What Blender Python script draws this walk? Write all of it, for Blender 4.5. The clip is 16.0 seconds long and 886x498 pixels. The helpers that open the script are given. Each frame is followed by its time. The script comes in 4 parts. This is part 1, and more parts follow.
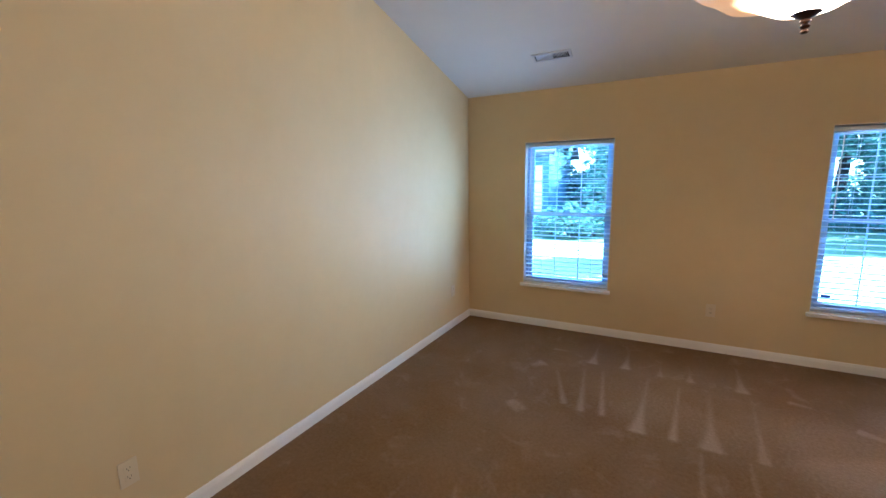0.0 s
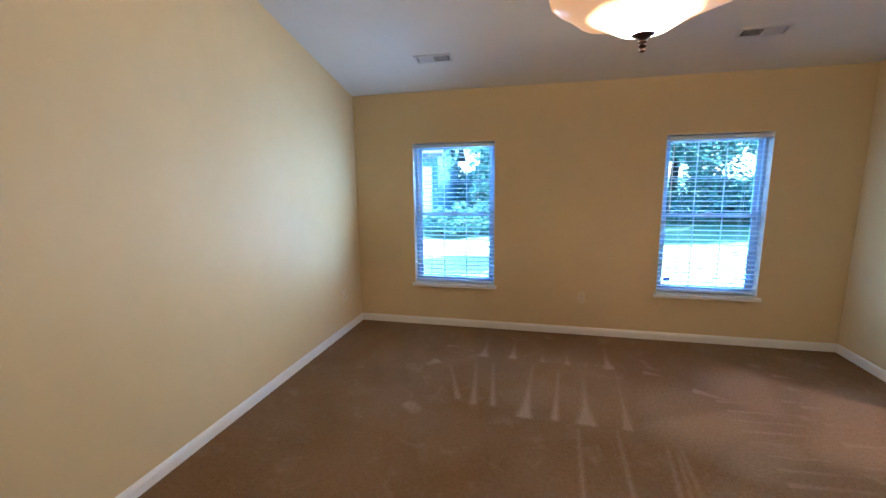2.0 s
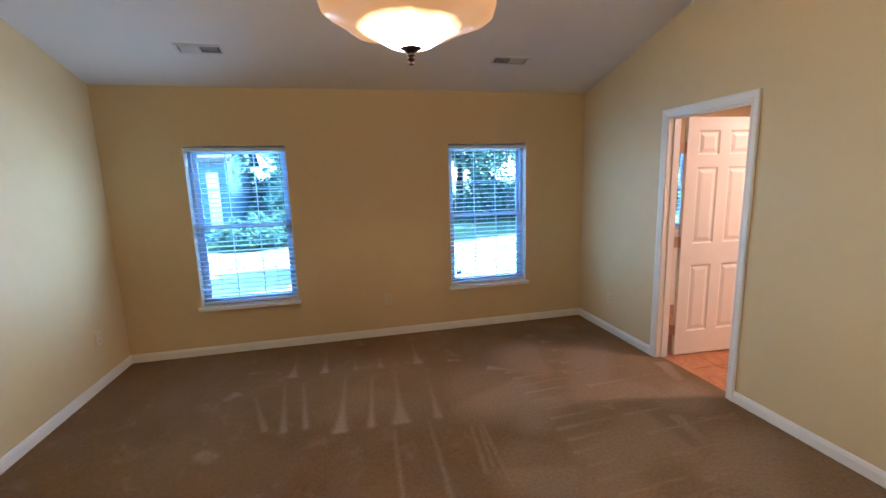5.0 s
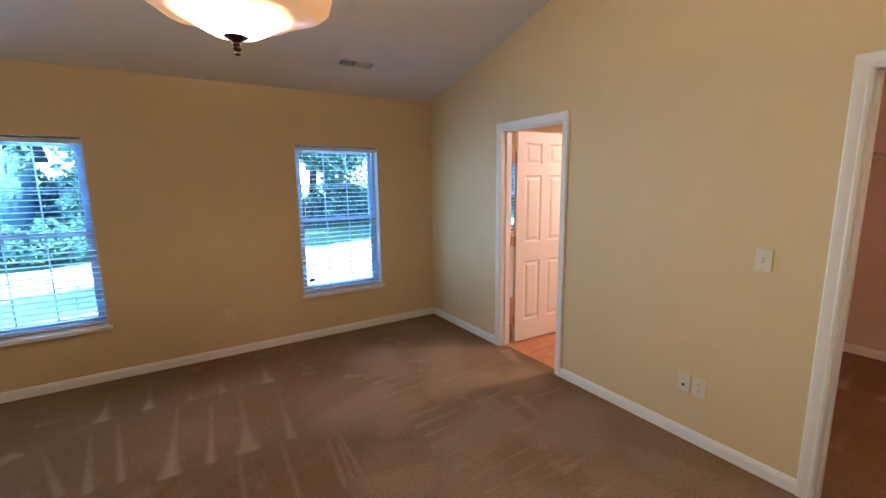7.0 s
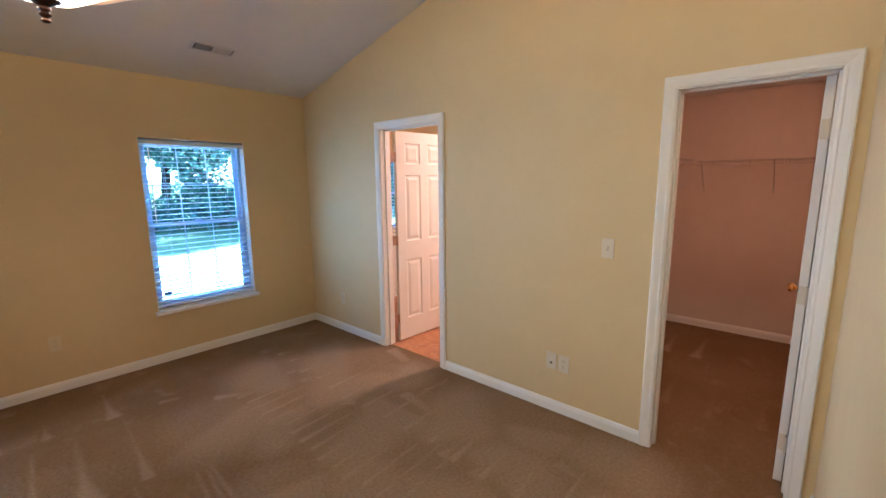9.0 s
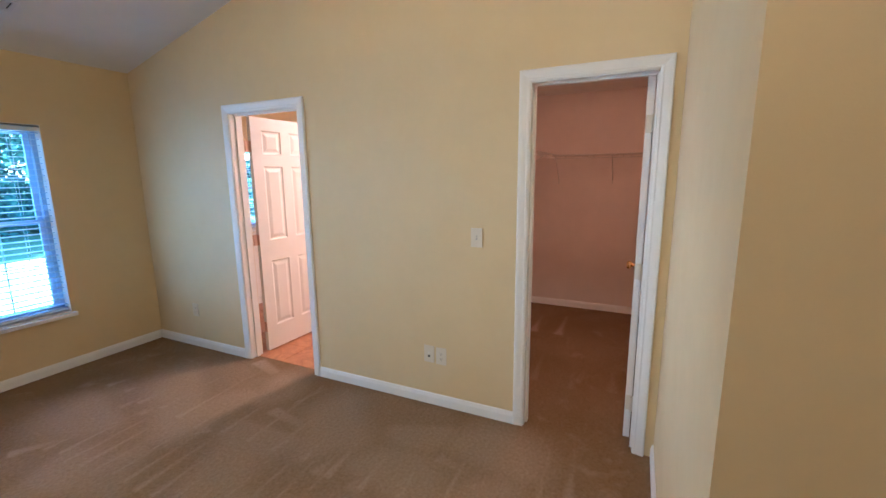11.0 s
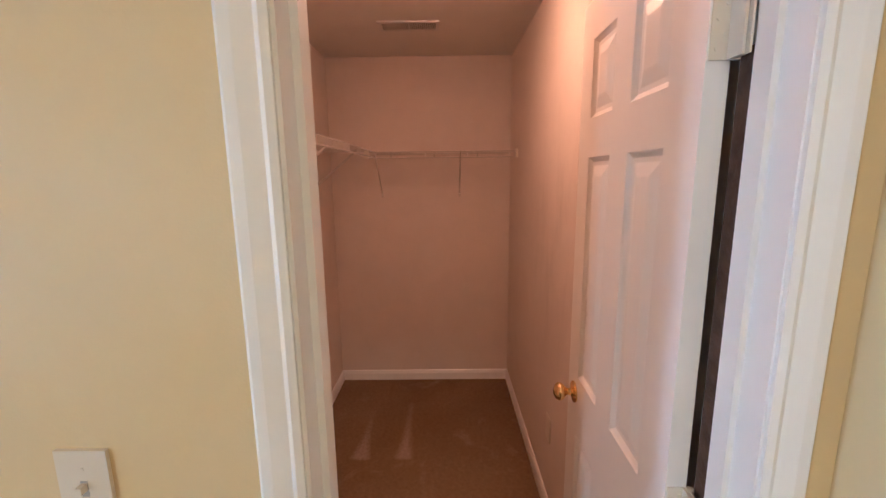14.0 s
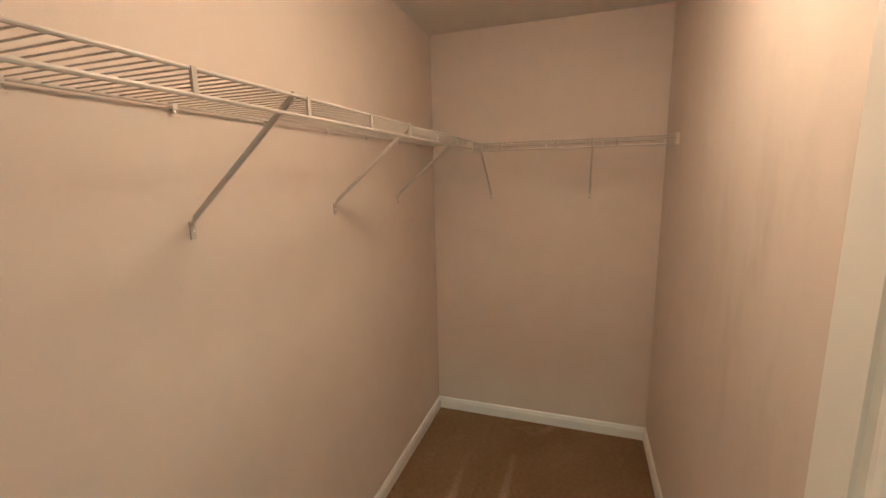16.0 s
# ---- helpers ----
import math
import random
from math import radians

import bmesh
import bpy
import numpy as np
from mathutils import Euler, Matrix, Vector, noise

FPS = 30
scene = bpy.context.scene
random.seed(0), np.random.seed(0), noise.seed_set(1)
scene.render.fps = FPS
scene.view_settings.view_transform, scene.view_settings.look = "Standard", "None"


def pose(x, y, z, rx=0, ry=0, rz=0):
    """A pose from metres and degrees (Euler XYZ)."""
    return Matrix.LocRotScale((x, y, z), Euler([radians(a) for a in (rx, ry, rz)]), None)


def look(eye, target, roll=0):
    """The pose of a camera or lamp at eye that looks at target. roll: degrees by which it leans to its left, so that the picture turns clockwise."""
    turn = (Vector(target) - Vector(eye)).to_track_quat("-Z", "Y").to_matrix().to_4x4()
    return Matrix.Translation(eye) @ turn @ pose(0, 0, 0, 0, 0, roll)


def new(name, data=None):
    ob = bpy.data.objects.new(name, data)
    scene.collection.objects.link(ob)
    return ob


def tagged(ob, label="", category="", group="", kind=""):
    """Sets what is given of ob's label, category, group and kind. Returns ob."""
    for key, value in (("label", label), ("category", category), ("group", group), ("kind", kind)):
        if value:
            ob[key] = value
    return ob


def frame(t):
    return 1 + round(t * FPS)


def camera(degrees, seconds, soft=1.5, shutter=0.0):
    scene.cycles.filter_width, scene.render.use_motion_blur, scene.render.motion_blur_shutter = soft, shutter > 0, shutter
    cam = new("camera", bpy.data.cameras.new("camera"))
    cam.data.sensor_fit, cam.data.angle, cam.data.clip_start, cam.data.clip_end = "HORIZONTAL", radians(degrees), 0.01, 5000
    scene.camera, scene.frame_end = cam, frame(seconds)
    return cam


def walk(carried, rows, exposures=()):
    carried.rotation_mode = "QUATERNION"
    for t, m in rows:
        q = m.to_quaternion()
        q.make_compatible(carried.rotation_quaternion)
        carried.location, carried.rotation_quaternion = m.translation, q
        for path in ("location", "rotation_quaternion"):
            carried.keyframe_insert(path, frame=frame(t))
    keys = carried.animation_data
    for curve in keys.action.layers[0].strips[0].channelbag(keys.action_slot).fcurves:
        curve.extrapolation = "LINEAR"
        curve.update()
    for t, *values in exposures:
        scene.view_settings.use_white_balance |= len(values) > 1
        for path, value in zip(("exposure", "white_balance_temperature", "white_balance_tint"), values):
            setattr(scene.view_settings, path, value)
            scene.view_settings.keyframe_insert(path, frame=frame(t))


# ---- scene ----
cam = camera(93.9, 16.0)
PATH = [
    (0, (1.97, -0.295, 1.583), (1.035, 1.442, 1.254), -0.9),
    (0.5, (1.972, -0.273, 1.588), (1.145, 1.517, 1.253), -0.8),
    (1, (1.972, -0.258, 1.589), (1.261, 1.581, 1.252), -0.9),
    (1.5, (1.981, -0.244, 1.584), (1.387, 1.636, 1.248), -0.8),
    (2, (1.984, -0.236, 1.581), (1.522, 1.682, 1.248), -0.8),
    (2.5, (1.995, -0.225, 1.584), (1.669, 1.72, 1.252), -0.9),
    (3, (2.005, -0.216, 1.585), (1.827, 1.748, 1.254), -0.9),
    (3.5, (2.023, -0.202, 1.585), (1.994, 1.77, 1.255), -1.0),
    (4, (2.035, -0.192, 1.59), (2.159, 1.776, 1.257), -1.2),
    (6.3, (2.081, -0.164, 1.58), (2.922, 1.622, 1.257), -1.1),
    (6.5, (2.09, -0.174, 1.581), (2.993, 1.58, 1.256), -0.8),
    (7, (2.091, -0.18, 1.585), (3.146, 1.489, 1.263), -0.7),
    (7.5, (2.094, -0.183, 1.583), (3.277, 1.398, 1.264), -0.7),
    (8, (2.096, -0.173, 1.579), (3.392, 1.317, 1.261), -0.9),
    (8.5, (2.101, -0.179, 1.581), (3.494, 1.22, 1.261), -0.7),
    (11, (2.256, -0.169, 1.544), (4.038, 0.668, 1.192), -0.6),
    (11.5, (2.509, -0.157, 1.542), (4.362, 0.508, 1.194), -0.8),
    (12, (2.816, -0.035, 1.539), (4.733, 0.406, 1.176), -1.4),
    (12.5, (3.111, 0.091, 1.607), (5.069, 0.265, 1.24), -1.5),
    (13, (3.487, 0.09, 1.595), (5.454, 0.193, 1.248), -0.8),
    (13.5, (3.803, 0.139, 1.579), (5.772, 0.17, 1.232), -0.5),
    (14, (4.08, 0.196, 1.591), (6.048, 0.21, 1.238), -0.7),
    (14.5, (4.298, 0.176, 1.568), (6.261, 0.293, 1.199), -0.9),
    (15, (4.491, 0.132, 1.58), (6.434, 0.425, 1.204), -0.8),
    (15.5, (4.586, 0.12, 1.585), (6.493, 0.594, 1.211), -1.2),
    (16, (4.646, 0.128, 1.589), (6.51, 0.76, 1.232), -1.3),
]
walk(cam, [(t, look(eye, target, roll)) for t, eye, target, roll in PATH],
     [(0.0, 4.19, 4560, 14), (2.5, 4.23, 4720, 14), (3.5, 4.15, 4760, 13), (6.5, 3.96, 4960, 15), (7.5, 4.13, 4940, 15), (8.5, 4.20, 4900, 15), (11.0, 4.33, 4380, 11), (11.5, 4.42, 4440, 11), (12.5, 4.36, 4420, 16), (13.0, 4.36, 4500, 17), (14.0, 4.47, 4650, 13), (14.5, 4.50, 4720, 16), (15.0, 4.75, 3920, -9), (15.5, 4.88, 3680, -22), (16.0, 4.97, 3520, -28)])

# ---- world, sun and large lights ----
world = bpy.data.worlds.new("sky")
scene.world = world
world.use_nodes = True
sky = world.node_tree.nodes.new("ShaderNodeTexSky")
sky.sky_type, sky.sun_disc, sky.sun_elevation, sky.sun_rotation = "NISHITA", False, radians(52), radians(56)
world.node_tree.links.new(sky.outputs[0], world.node_tree.nodes["Background"].inputs[0])
world.node_tree.nodes["Background"].inputs[1].default_value = 0.115

sun = new("sun", bpy.data.lights.new("sun", "SUN"))
sun.data.energy, sun.data.angle, sun.data.color = 3.8, radians(0.6), (1.0, 0.95, 0.86)
sun.matrix_world = look((9.0, 6.0, 13.8), (0.0, 0.0, 0.0))

BULB_WATTS = 1.5      # bulbs of the bedroom bowl lamp
BOWL_GLOW = 1.08
CLOSET_GLOW = 4.2
BATH_GLOW = 14.5
# strength of an added, unseen fill lamp over the bedroom
FILL_GLOW = 3.2


SIDE_WATTS = 0.18      # skylight that each bedroom window throws on the wall beside it
BACK_WATTS = 0.15       # and straight in, towards the partition
CROSS_WATTS = 0.5      # skylight that it throws across the room


def window_light(x, aim, watts, spread, colour):
    """Skylight in a window's opening, slanting into the room."""
    lamp = new("window_skylight", bpy.data.lights.new("window_skylight", "AREA"))
    lamp.data.shape, lamp.data.size, lamp.data.size_y = "RECTANGLE", 0.3, 1.4
    lamp.data.energy, lamp.data.color, lamp.data.spread = watts, colour, radians(spread)
    lamp.matrix_world = look((x, 3.93, 1.25), aim)
    return lamp


window_light(1.1, (0.0, 2.7, 2.2), 2.6 * SIDE_WATTS, 115, (0.70, 0.90, 1.0))
window_light(3.5, (4.59, 2.9, 1.3), 0.8 * SIDE_WATTS, 115, (0.70, 0.90, 1.0))
window_light(1.1, (4.59, 0.6, 1.25), 0.9 * CROSS_WATTS, 72, (1.0, 0.88, 0.65))
window_light(3.5, (0.0, 1.8, 1.25), CROSS_WATTS, 72, (1.0, 0.88, 0.65))
window_light(3.5, (3.95, -0.335, 1.1), BACK_WATTS, 34, (0.95, 0.95, 0.9))

# ---- materials ----
def mat(name, base, rough=0.6, metal=0.0):
    m = bpy.data.materials.new(name)
    m.use_nodes = True
    b = m.node_tree.nodes["Principled BSDF"]
    b.inputs["Base Color"].default_value = (*base, 1)
    b.inputs["Roughness"].default_value = rough
    b.inputs["Metallic"].default_value = metal
    return m


def node(m, kind, **inputs):
    n = m.node_tree.nodes.new("ShaderNode" + kind)
    for key, value in inputs.items():
        key = key.replace("_", " ")
        if isinstance(value, bpy.types.NodeSocket):
            m.node_tree.links.new(value, n.inputs[key])
        else:
            n.inputs[key].default_value = value
    return n


def calc(m, op, a, b=None, c=None, clamp=False):
    n = m.node_tree.nodes.new("ShaderNodeMath")
    n.operation, n.use_clamp = op, clamp
    for k, v in enumerate((a, b, c)):
        if v is None:
            continue
        if isinstance(v, bpy.types.NodeSocket):
            m.node_tree.links.new(v, n.inputs[k])
        else:
            n.inputs[k].default_value = v
    return n.outputs[0]


def place_of(m):
    return node(m, "NewGeometry").outputs["Position"]


def blend(m, factor, low, high):
    n = m.node_tree.nodes.new("ShaderNodeMix")
    n.data_type = "RGBA"
    for socket, v in ((n.inputs["Factor"], factor), (n.inputs[6], low), (n.inputs[7], high)):
        if isinstance(v, bpy.types.NodeSocket):
            m.node_tree.links.new(v, socket)
        elif isinstance(v, tuple):
            socket.default_value = (*v, 1)
        else:
            socket.default_value = v
    return n.outputs[2]


def shader(m):
    return m.node_tree.nodes["Principled BSDF"]


def wire(m, out, name):
    m.node_tree.links.new(out, shader(m).inputs[name])


def relief(m, height, strength, distance=0.01):
    b = node(m, "Bump", Strength=strength, Distance=distance, Height=height)
    wire(m, b.outputs[0], "Normal")


def paint(name, base, stain, rough=0.55, roller=0.12, rubbed=None):
    """Rolled wall paint: faint blotches, scuffs and a fine stipple."""
    m = mat(name, base, rough)
    p = place_of(m)
    wide = node(m, "TexNoise", Vector=p, Scale=1.1, Detail=4.0, Roughness=0.6).outputs[0]
    fine = node(m, "TexNoise", Vector=p, Scale=230.0, Detail=2.0).outputs[0]
    scuff = node(m, "TexNoise", Vector=p, Scale=6.0, Detail=6.0, Roughness=0.7).outputs[0]
    amount = calc(m, "MULTIPLY_ADD", scuff, 0.35, calc(m, "MULTIPLY", wide, 0.65))
    ramp = node(m, "MapRange", Value=amount, From_Min=0.36, From_Max=0.66).outputs[0]
    colour = blend(m, ramp, base, stain)
    if rubbed:
        # grey rubs left by clothes and boxes about a spot on the wall
        off = node(m, "VectorMath", Vector=p)
        off.operation = "SUBTRACT"
        off.inputs[1].default_value = rubbed
        far = node(m, "VectorMath", Vector=off.outputs[0])
        far.operation = "LENGTH"
        near = node(m, "MapRange", Value=far.outputs["Value"], From_Min=0.75, From_Max=0.15).outputs[0]
        streak = node(m, "Mapping", Vector=p)
        streak.inputs["Scale"].default_value = (7.0, 7.0, 2.0)
        marks = node(m, "TexNoise", Vector=streak.outputs[0], Scale=1.0, Detail=6.0, Roughness=0.65).outputs[0]
        marks = node(m, "MapRange", Value=marks, From_Min=0.5, From_Max=0.72).outputs[0]
        colour = blend(m, calc(m, "MULTIPLY", calc(m, "MULTIPLY", marks, near), 0.36), colour, tuple(0.6 * c for c in stain))
    wire(m, colour, "Base Color")
    wire(m, calc(m, "MULTIPLY_ADD", scuff, 0.2, rough - 0.1), "Roughness")
    relief(m, fine, roller, 0.002)
    return m


def earth(name, low, high, scale, rough=0.95):
    m = mat(name, low, rough)
    p = place_of(m)
    n1 = node(m, "TexNoise", Vector=p, Scale=scale, Detail=6.0).outputs[0]
    f = node(m, "MapRange", Value=n1, From_Min=0.35, From_Max=0.65).outputs[0]
    wire(m, blend(m, f, low, high), "Base Color")
    relief(m, n1, 0.4, 0.03)
    return m


wall_paint = paint("tan_wall_paint", (0.66, 0.53, 0.295), (0.62, 0.49, 0.262))
closet_paint = paint("closet_wall_paint", (0.68, 0.60, 0.53), (0.62, 0.54, 0.47), 0.75)
scuffed_paint = paint("scuffed_closet_paint", (0.68, 0.60, 0.53), (0.62, 0.54, 0.47), 0.75, rubbed=(5.9, -0.276, 1.3))
ceiling_paint = paint("ceiling_paint", (0.71, 0.685, 0.64), (0.67, 0.645, 0.60), 0.8, 0.25)
trim_paint = paint("white_trim_paint", (0.80, 0.79, 0.76), (0.77, 0.76, 0.725), 0.38, 0.02)
door_paint = paint("white_door_paint", (0.80, 0.78, 0.74), (0.76, 0.74, 0.69), 0.38, 0.05)
plastic = mat("white_plastic", (0.66, 0.60, 0.49), 0.35)
ivory = mat("ivory_plastic", (0.66, 0.57, 0.40), 0.4)
slot_dark = mat("dark_slot", (0.02, 0.018, 0.016), 0.6)
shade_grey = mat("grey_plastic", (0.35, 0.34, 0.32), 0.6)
duct_dark = mat("dark_duct", (0.05, 0.048, 0.045), 0.8)
vent_paint = mat("vent_enamel", (0.60, 0.59, 0.57), 0.4)
brass = mat("polished_brass", (0.80, 0.56, 0.22), 0.16, 1.0)
steel = mat("hinge_steel", (0.78, 0.76, 0.73), 0.4, 1.0)
copper = mat("antique_copper", (0.68, 0.47, 0.36), 0.4, 1.0)
bronze = mat("dark_bronze", (0.055, 0.028, 0.018), 0.38, 0.85)
# white frames, with the blue cast of the skylight put into their colour
vinyl_frame = mat("sky_tinted_vinyl", (0.48, 0.63, 0.85), 0.4)
shelf_coat = mat("white_wire_coating", (0.49, 0.45, 0.40), 0.4)
clear_plastic = mat("clear_plastic_clip", (0.72, 0.68, 0.62), 0.2)
pale_outside = mat("pale_exterior", (0.8, 0.8, 0.78), 0.5)
# near-black brown that paints the shade in the closet door's hinge gap
gap_shade = earth("dark_hinge_gap", (0.05, 0.024, 0.014), (0.085, 0.042, 0.024), 30.0, 0.8)
sticker_blue = mat("blue_sticker", (0.03, 0.08, 0.32), 0.5)

# white slats, tinted with the same blue of the sky's light
sky_tinted_slat = mat("blind_slat", (0.61, 0.74, 0.87), 0.42)

glass = mat("window_glass", (0.62, 0.86, 1.0), 0.0)
shader(glass).inputs["Transmission Weight"].default_value = 1.0
shader(glass).inputs["IOR"].default_value = 1.1


def make_carpet():
    """Cut pile; the mesh attribute "nap" says where the vacuum cleaner has brushed it the other way."""
    m = mat("brown_carpet", (0.14, 0.09, 0.06), 1.0)
    p = place_of(m)
    ragged = node(m, "TexNoise", Vector=p, Scale=55.0, Detail=4.0, Roughness=0.7).outputs[0]
    nap_at = node(m, "Attribute")
    nap_at.attribute_name = "nap"
    brushed = calc(m, "MULTIPLY_ADD", ragged, 0.9, calc(m, "SUBTRACT", nap_at.outputs["Fac"], 0.45))
    brushed = calc(m, "MULTIPLY", node(m, "MapRange", Value=brushed, From_Min=0.10, From_Max=0.95).outputs[0], 0.9)
    wide = node(m, "TexNoise", Vector=p, Scale=1.4, Detail=5.0, Roughness=0.6, Distortion=0.5).outputs[0]
    lane = node(m, "MapRange", Value=wide, From_Min=0.35, From_Max=0.65).outputs[0]
    trodden = node(m, "TexNoise", Vector=p, Scale=5.0, Detail=6.0, Roughness=0.65, Distortion=0.8).outputs[0]
    foot = node(m, "MapRange", Value=trodden, From_Min=0.56, From_Max=0.74).outputs[0]
    amount = calc(m, "MAXIMUM", brushed, calc(m, "MULTIPLY_ADD", foot, 0.34, calc(m, "MULTIPLY", lane, 0.2)))
    tuft = node(m, "TexNoise", Vector=p, Scale=330.0, Detail=3.0, Roughness=0.8).outputs[0]
    clump = node(m, "TexNoise", Vector=p, Scale=48.0, Detail=6.0, Roughness=0.8).outputs[0]
    pile = calc(m, "MULTIPLY_ADD", tuft, 0.45, calc(m, "MULTIPLY", clump, 0.55))
    shade = node(m, "MapRange", Value=pile, From_Min=0.36, From_Max=0.64).outputs[0]
    base = blend(m, shade, (0.122, 0.071, 0.030), (0.226, 0.139, 0.064))
    nap = blend(m, shade, (0.290, 0.212, 0.140), (0.392, 0.295, 0.203))
    wire(m, blend(m, amount, base, nap), "Base Color")
    shader(m).inputs["Specular IOR Level"].default_value = 0.05
    shader(m).inputs["Sheen Weight"].default_value = 0.05
    shader(m).inputs["Sheen Tint"].default_value = (0.72, 0.66, 0.6, 1)
    relief(m, pile, 0.4, 0.006)
    return m


carpet = make_carpet()


def make_tile():
    m = mat("orange_vinyl_tile", (0.42, 0.17, 0.06), 0.35)
    p = place_of(m)
    vein = node(m, "TexNoise", Vector=p, Scale=9.0, Detail=6.0, Distortion=1.5).outputs[0]
    f = node(m, "MapRange", Value=vein, From_Min=0.35, From_Max=0.65).outputs[0]
    wire(m, blend(m, f, (0.36, 0.135, 0.05), (0.50, 0.22, 0.085)), "Base Color")
    relief(m, vein, 0.1, 0.002)
    return m


tile_vinyl = make_tile()


def make_bowl_glass():
    """Alabaster glass lit from within: brightest over the bulbs, amber in the thick flared rim."""
    m = mat("alabaster_glass", (0.85, 0.62, 0.36), 0.3)
    p = node(m, "TexCoord").outputs["Object"]
    flat = node(m, "VectorMath", Vector=p)
    flat.operation = "MULTIPLY"
    flat.inputs[1].default_value = (1, 1, 0)
    far = node(m, "VectorMath", Vector=flat.outputs[0])
    far.operation = "LENGTH"
    swirl = node(m, "TexNoise", Vector=p, Scale=7.0, Detail=4.0, Distortion=1.2).outputs[0]
    r = calc(m, "MULTIPLY_ADD", swirl, 0.05, far.outputs["Value"])
    f = node(m, "MapRange", Value=r, From_Min=0.092, From_Max=0.207).outputs[0]
    wire(m, blend(m, f, (1.0, 0.66, 0.33), (0.95, 0.42, 0.12)), "Emission Color")
    wire(m, calc(m, "MULTIPLY_ADD", calc(m, "SUBTRACT", 1.0, f), BOWL_GLOW, 0.036), "Emission Strength")
    return m


bowl_glass = make_bowl_glass()


def glow(name, colour, strength):
    m = mat(name, (0.9, 0.85, 0.75), 0.4)
    shader(m).inputs["Emission Color"].default_value = (*colour, 1)
    shader(m).inputs["Emission Strength"].default_value = strength
    return m


closet_glow = glow("closet_dome_glass", (1.0, 0.41, 0.175), CLOSET_GLOW)
bath_glow = glow("bath_dome_glass", (1.0, 0.58, 0.35), BATH_GLOW)
fill_glow = glow("fill_dome_glass", (1.0, 0.68, 0.36), FILL_GLOW)


lawn = earth("lawn_grass", (0.06, 0.10, 0.03), (0.10, 0.15, 0.05), 3.0)
concrete = earth("pale_concrete", (0.42, 0.41, 0.38), (0.52, 0.50, 0.46), 2.0)
bark = earth("tree_bark", (0.045, 0.036, 0.03), (0.085, 0.07, 0.055), 12.0)


def make_leaf():
    m = mat("green_leaves", (0.07, 0.13, 0.05), 0.6)
    rnd = node(m, "NewGeometry").outputs["Random Per Island"]
    colour = blend(m, rnd, (0.13, 0.225, 0.17), (0.17, 0.27, 0.20))
    wire(m, colour, "Base Color")
    through_light = node(m, "BsdfTranslucent", Color=colour)
    both = node(m, "MixShader", Fac=0.5)
    m.node_tree.links.new(shader(m).outputs[0], both.inputs[1])
    m.node_tree.links.new(through_light.outputs[0], both.inputs[2])
    m.node_tree.links.new(both.outputs[0], m.node_tree.nodes["Material Output"].inputs[0])
    return m


leaf_mat = make_leaf()
shader(leaf_mat).inputs["Specular IOR Level"].default_value = 0.1


# ---- mesh helpers ----
def box(bm, x0, x1, y0, y1, z0, z1):
    """A box; z1 may be a function of y for sloping tops."""
    top = z1 if callable(z1) else (lambda y: z1)
    low = [bm.verts.new(c) for c in ((x0, y0, z0), (x1, y0, z0), (x1, y1, z0), (x0, y1, z0))]
    high = [bm.verts.new(c) for c in ((x0, y0, top(y0)), (x1, y0, top(y0)), (x1, y1, top(y1)), (x0, y1, top(y1)))]
    bm.faces.new(low[::-1]), bm.faces.new(high)
    for k in range(4):
        bm.faces.new((low[k], low[(k + 1) % 4], high[(k + 1) % 4], high[k]))
    return bm


def soft(bm, width, segments=2):
    """Rounds the sharp edges."""
    sharp = [e for e in bm.edges if len(e.link_faces) == 2 and e.calc_face_angle(0) > 0.6]
    bmesh.ops.bevel(bm, geom=sharp, offset=width, segments=segments, affect="EDGES", profile=0.5, clamp_overlap=True)
    return bm


def block(x0, x1, y0, y1, z0, z1, round_by=0.0):
    bm = box(bmesh.new(), x0, x1, y0, y1, z0, z1)
    return soft(bm, round_by) if round_by else bm


def lathe(profile, count=32, wave=None):
    """A turned shape about z from (radius, height) points. wave: a ripple of the radius by angle and step."""
    bm = bmesh.new()
    rings = []
    for i, (r, z) in enumerate(profile):
        ring = []
        for k in range(count):
            a = 2 * math.pi * k / count
            rr, zz = (r, z) if wave is None else wave(r, z, a, i)
            ring.append(bm.verts.new((rr * math.cos(a), rr * math.sin(a), zz)))
        rings.append(ring)
    for a, b in zip(rings, rings[1:]):
        for k in range(count):
            bm.faces.new((a[k], a[(k + 1) % count], b[(k + 1) % count], b[k]))
    for ring, flip in ((rings[0], True), (rings[-1], False)):
        if profile[0 if flip else -1][0] < 0.02:
            bm.faces.new(ring[::-1] if flip else ring)
    return bm


def rod(a, b, r, sides=8):
    """A round bar from a to b."""
    bm = bmesh.new()
    a, b = Vector(a), Vector(b)
    turn = (b - a).to_track_quat("Z", "Y").to_matrix()
    rings = [[bm.verts.new(end + turn @ Vector((r * math.cos(2 * math.pi * k / sides), r * math.sin(2 * math.pi * k / sides), 0)))
              for k in range(sides)] for end in (a, b)]
    for k in range(sides):
        bm.faces.new((rings[0][k], rings[0][(k + 1) % sides], rings[1][(k + 1) % sides], rings[1][k]))
    bm.faces.new(rings[0][::-1]), bm.faces.new(rings[1])
    return bm


def joined(*parts):
    bm = bmesh.new()
    for other in parts:
        m = bpy.data.meshes.new("piece")
        other.to_mesh(m)
        bm.from_mesh(m)
        bpy.data.meshes.remove(m)
        other.free()
    return bm


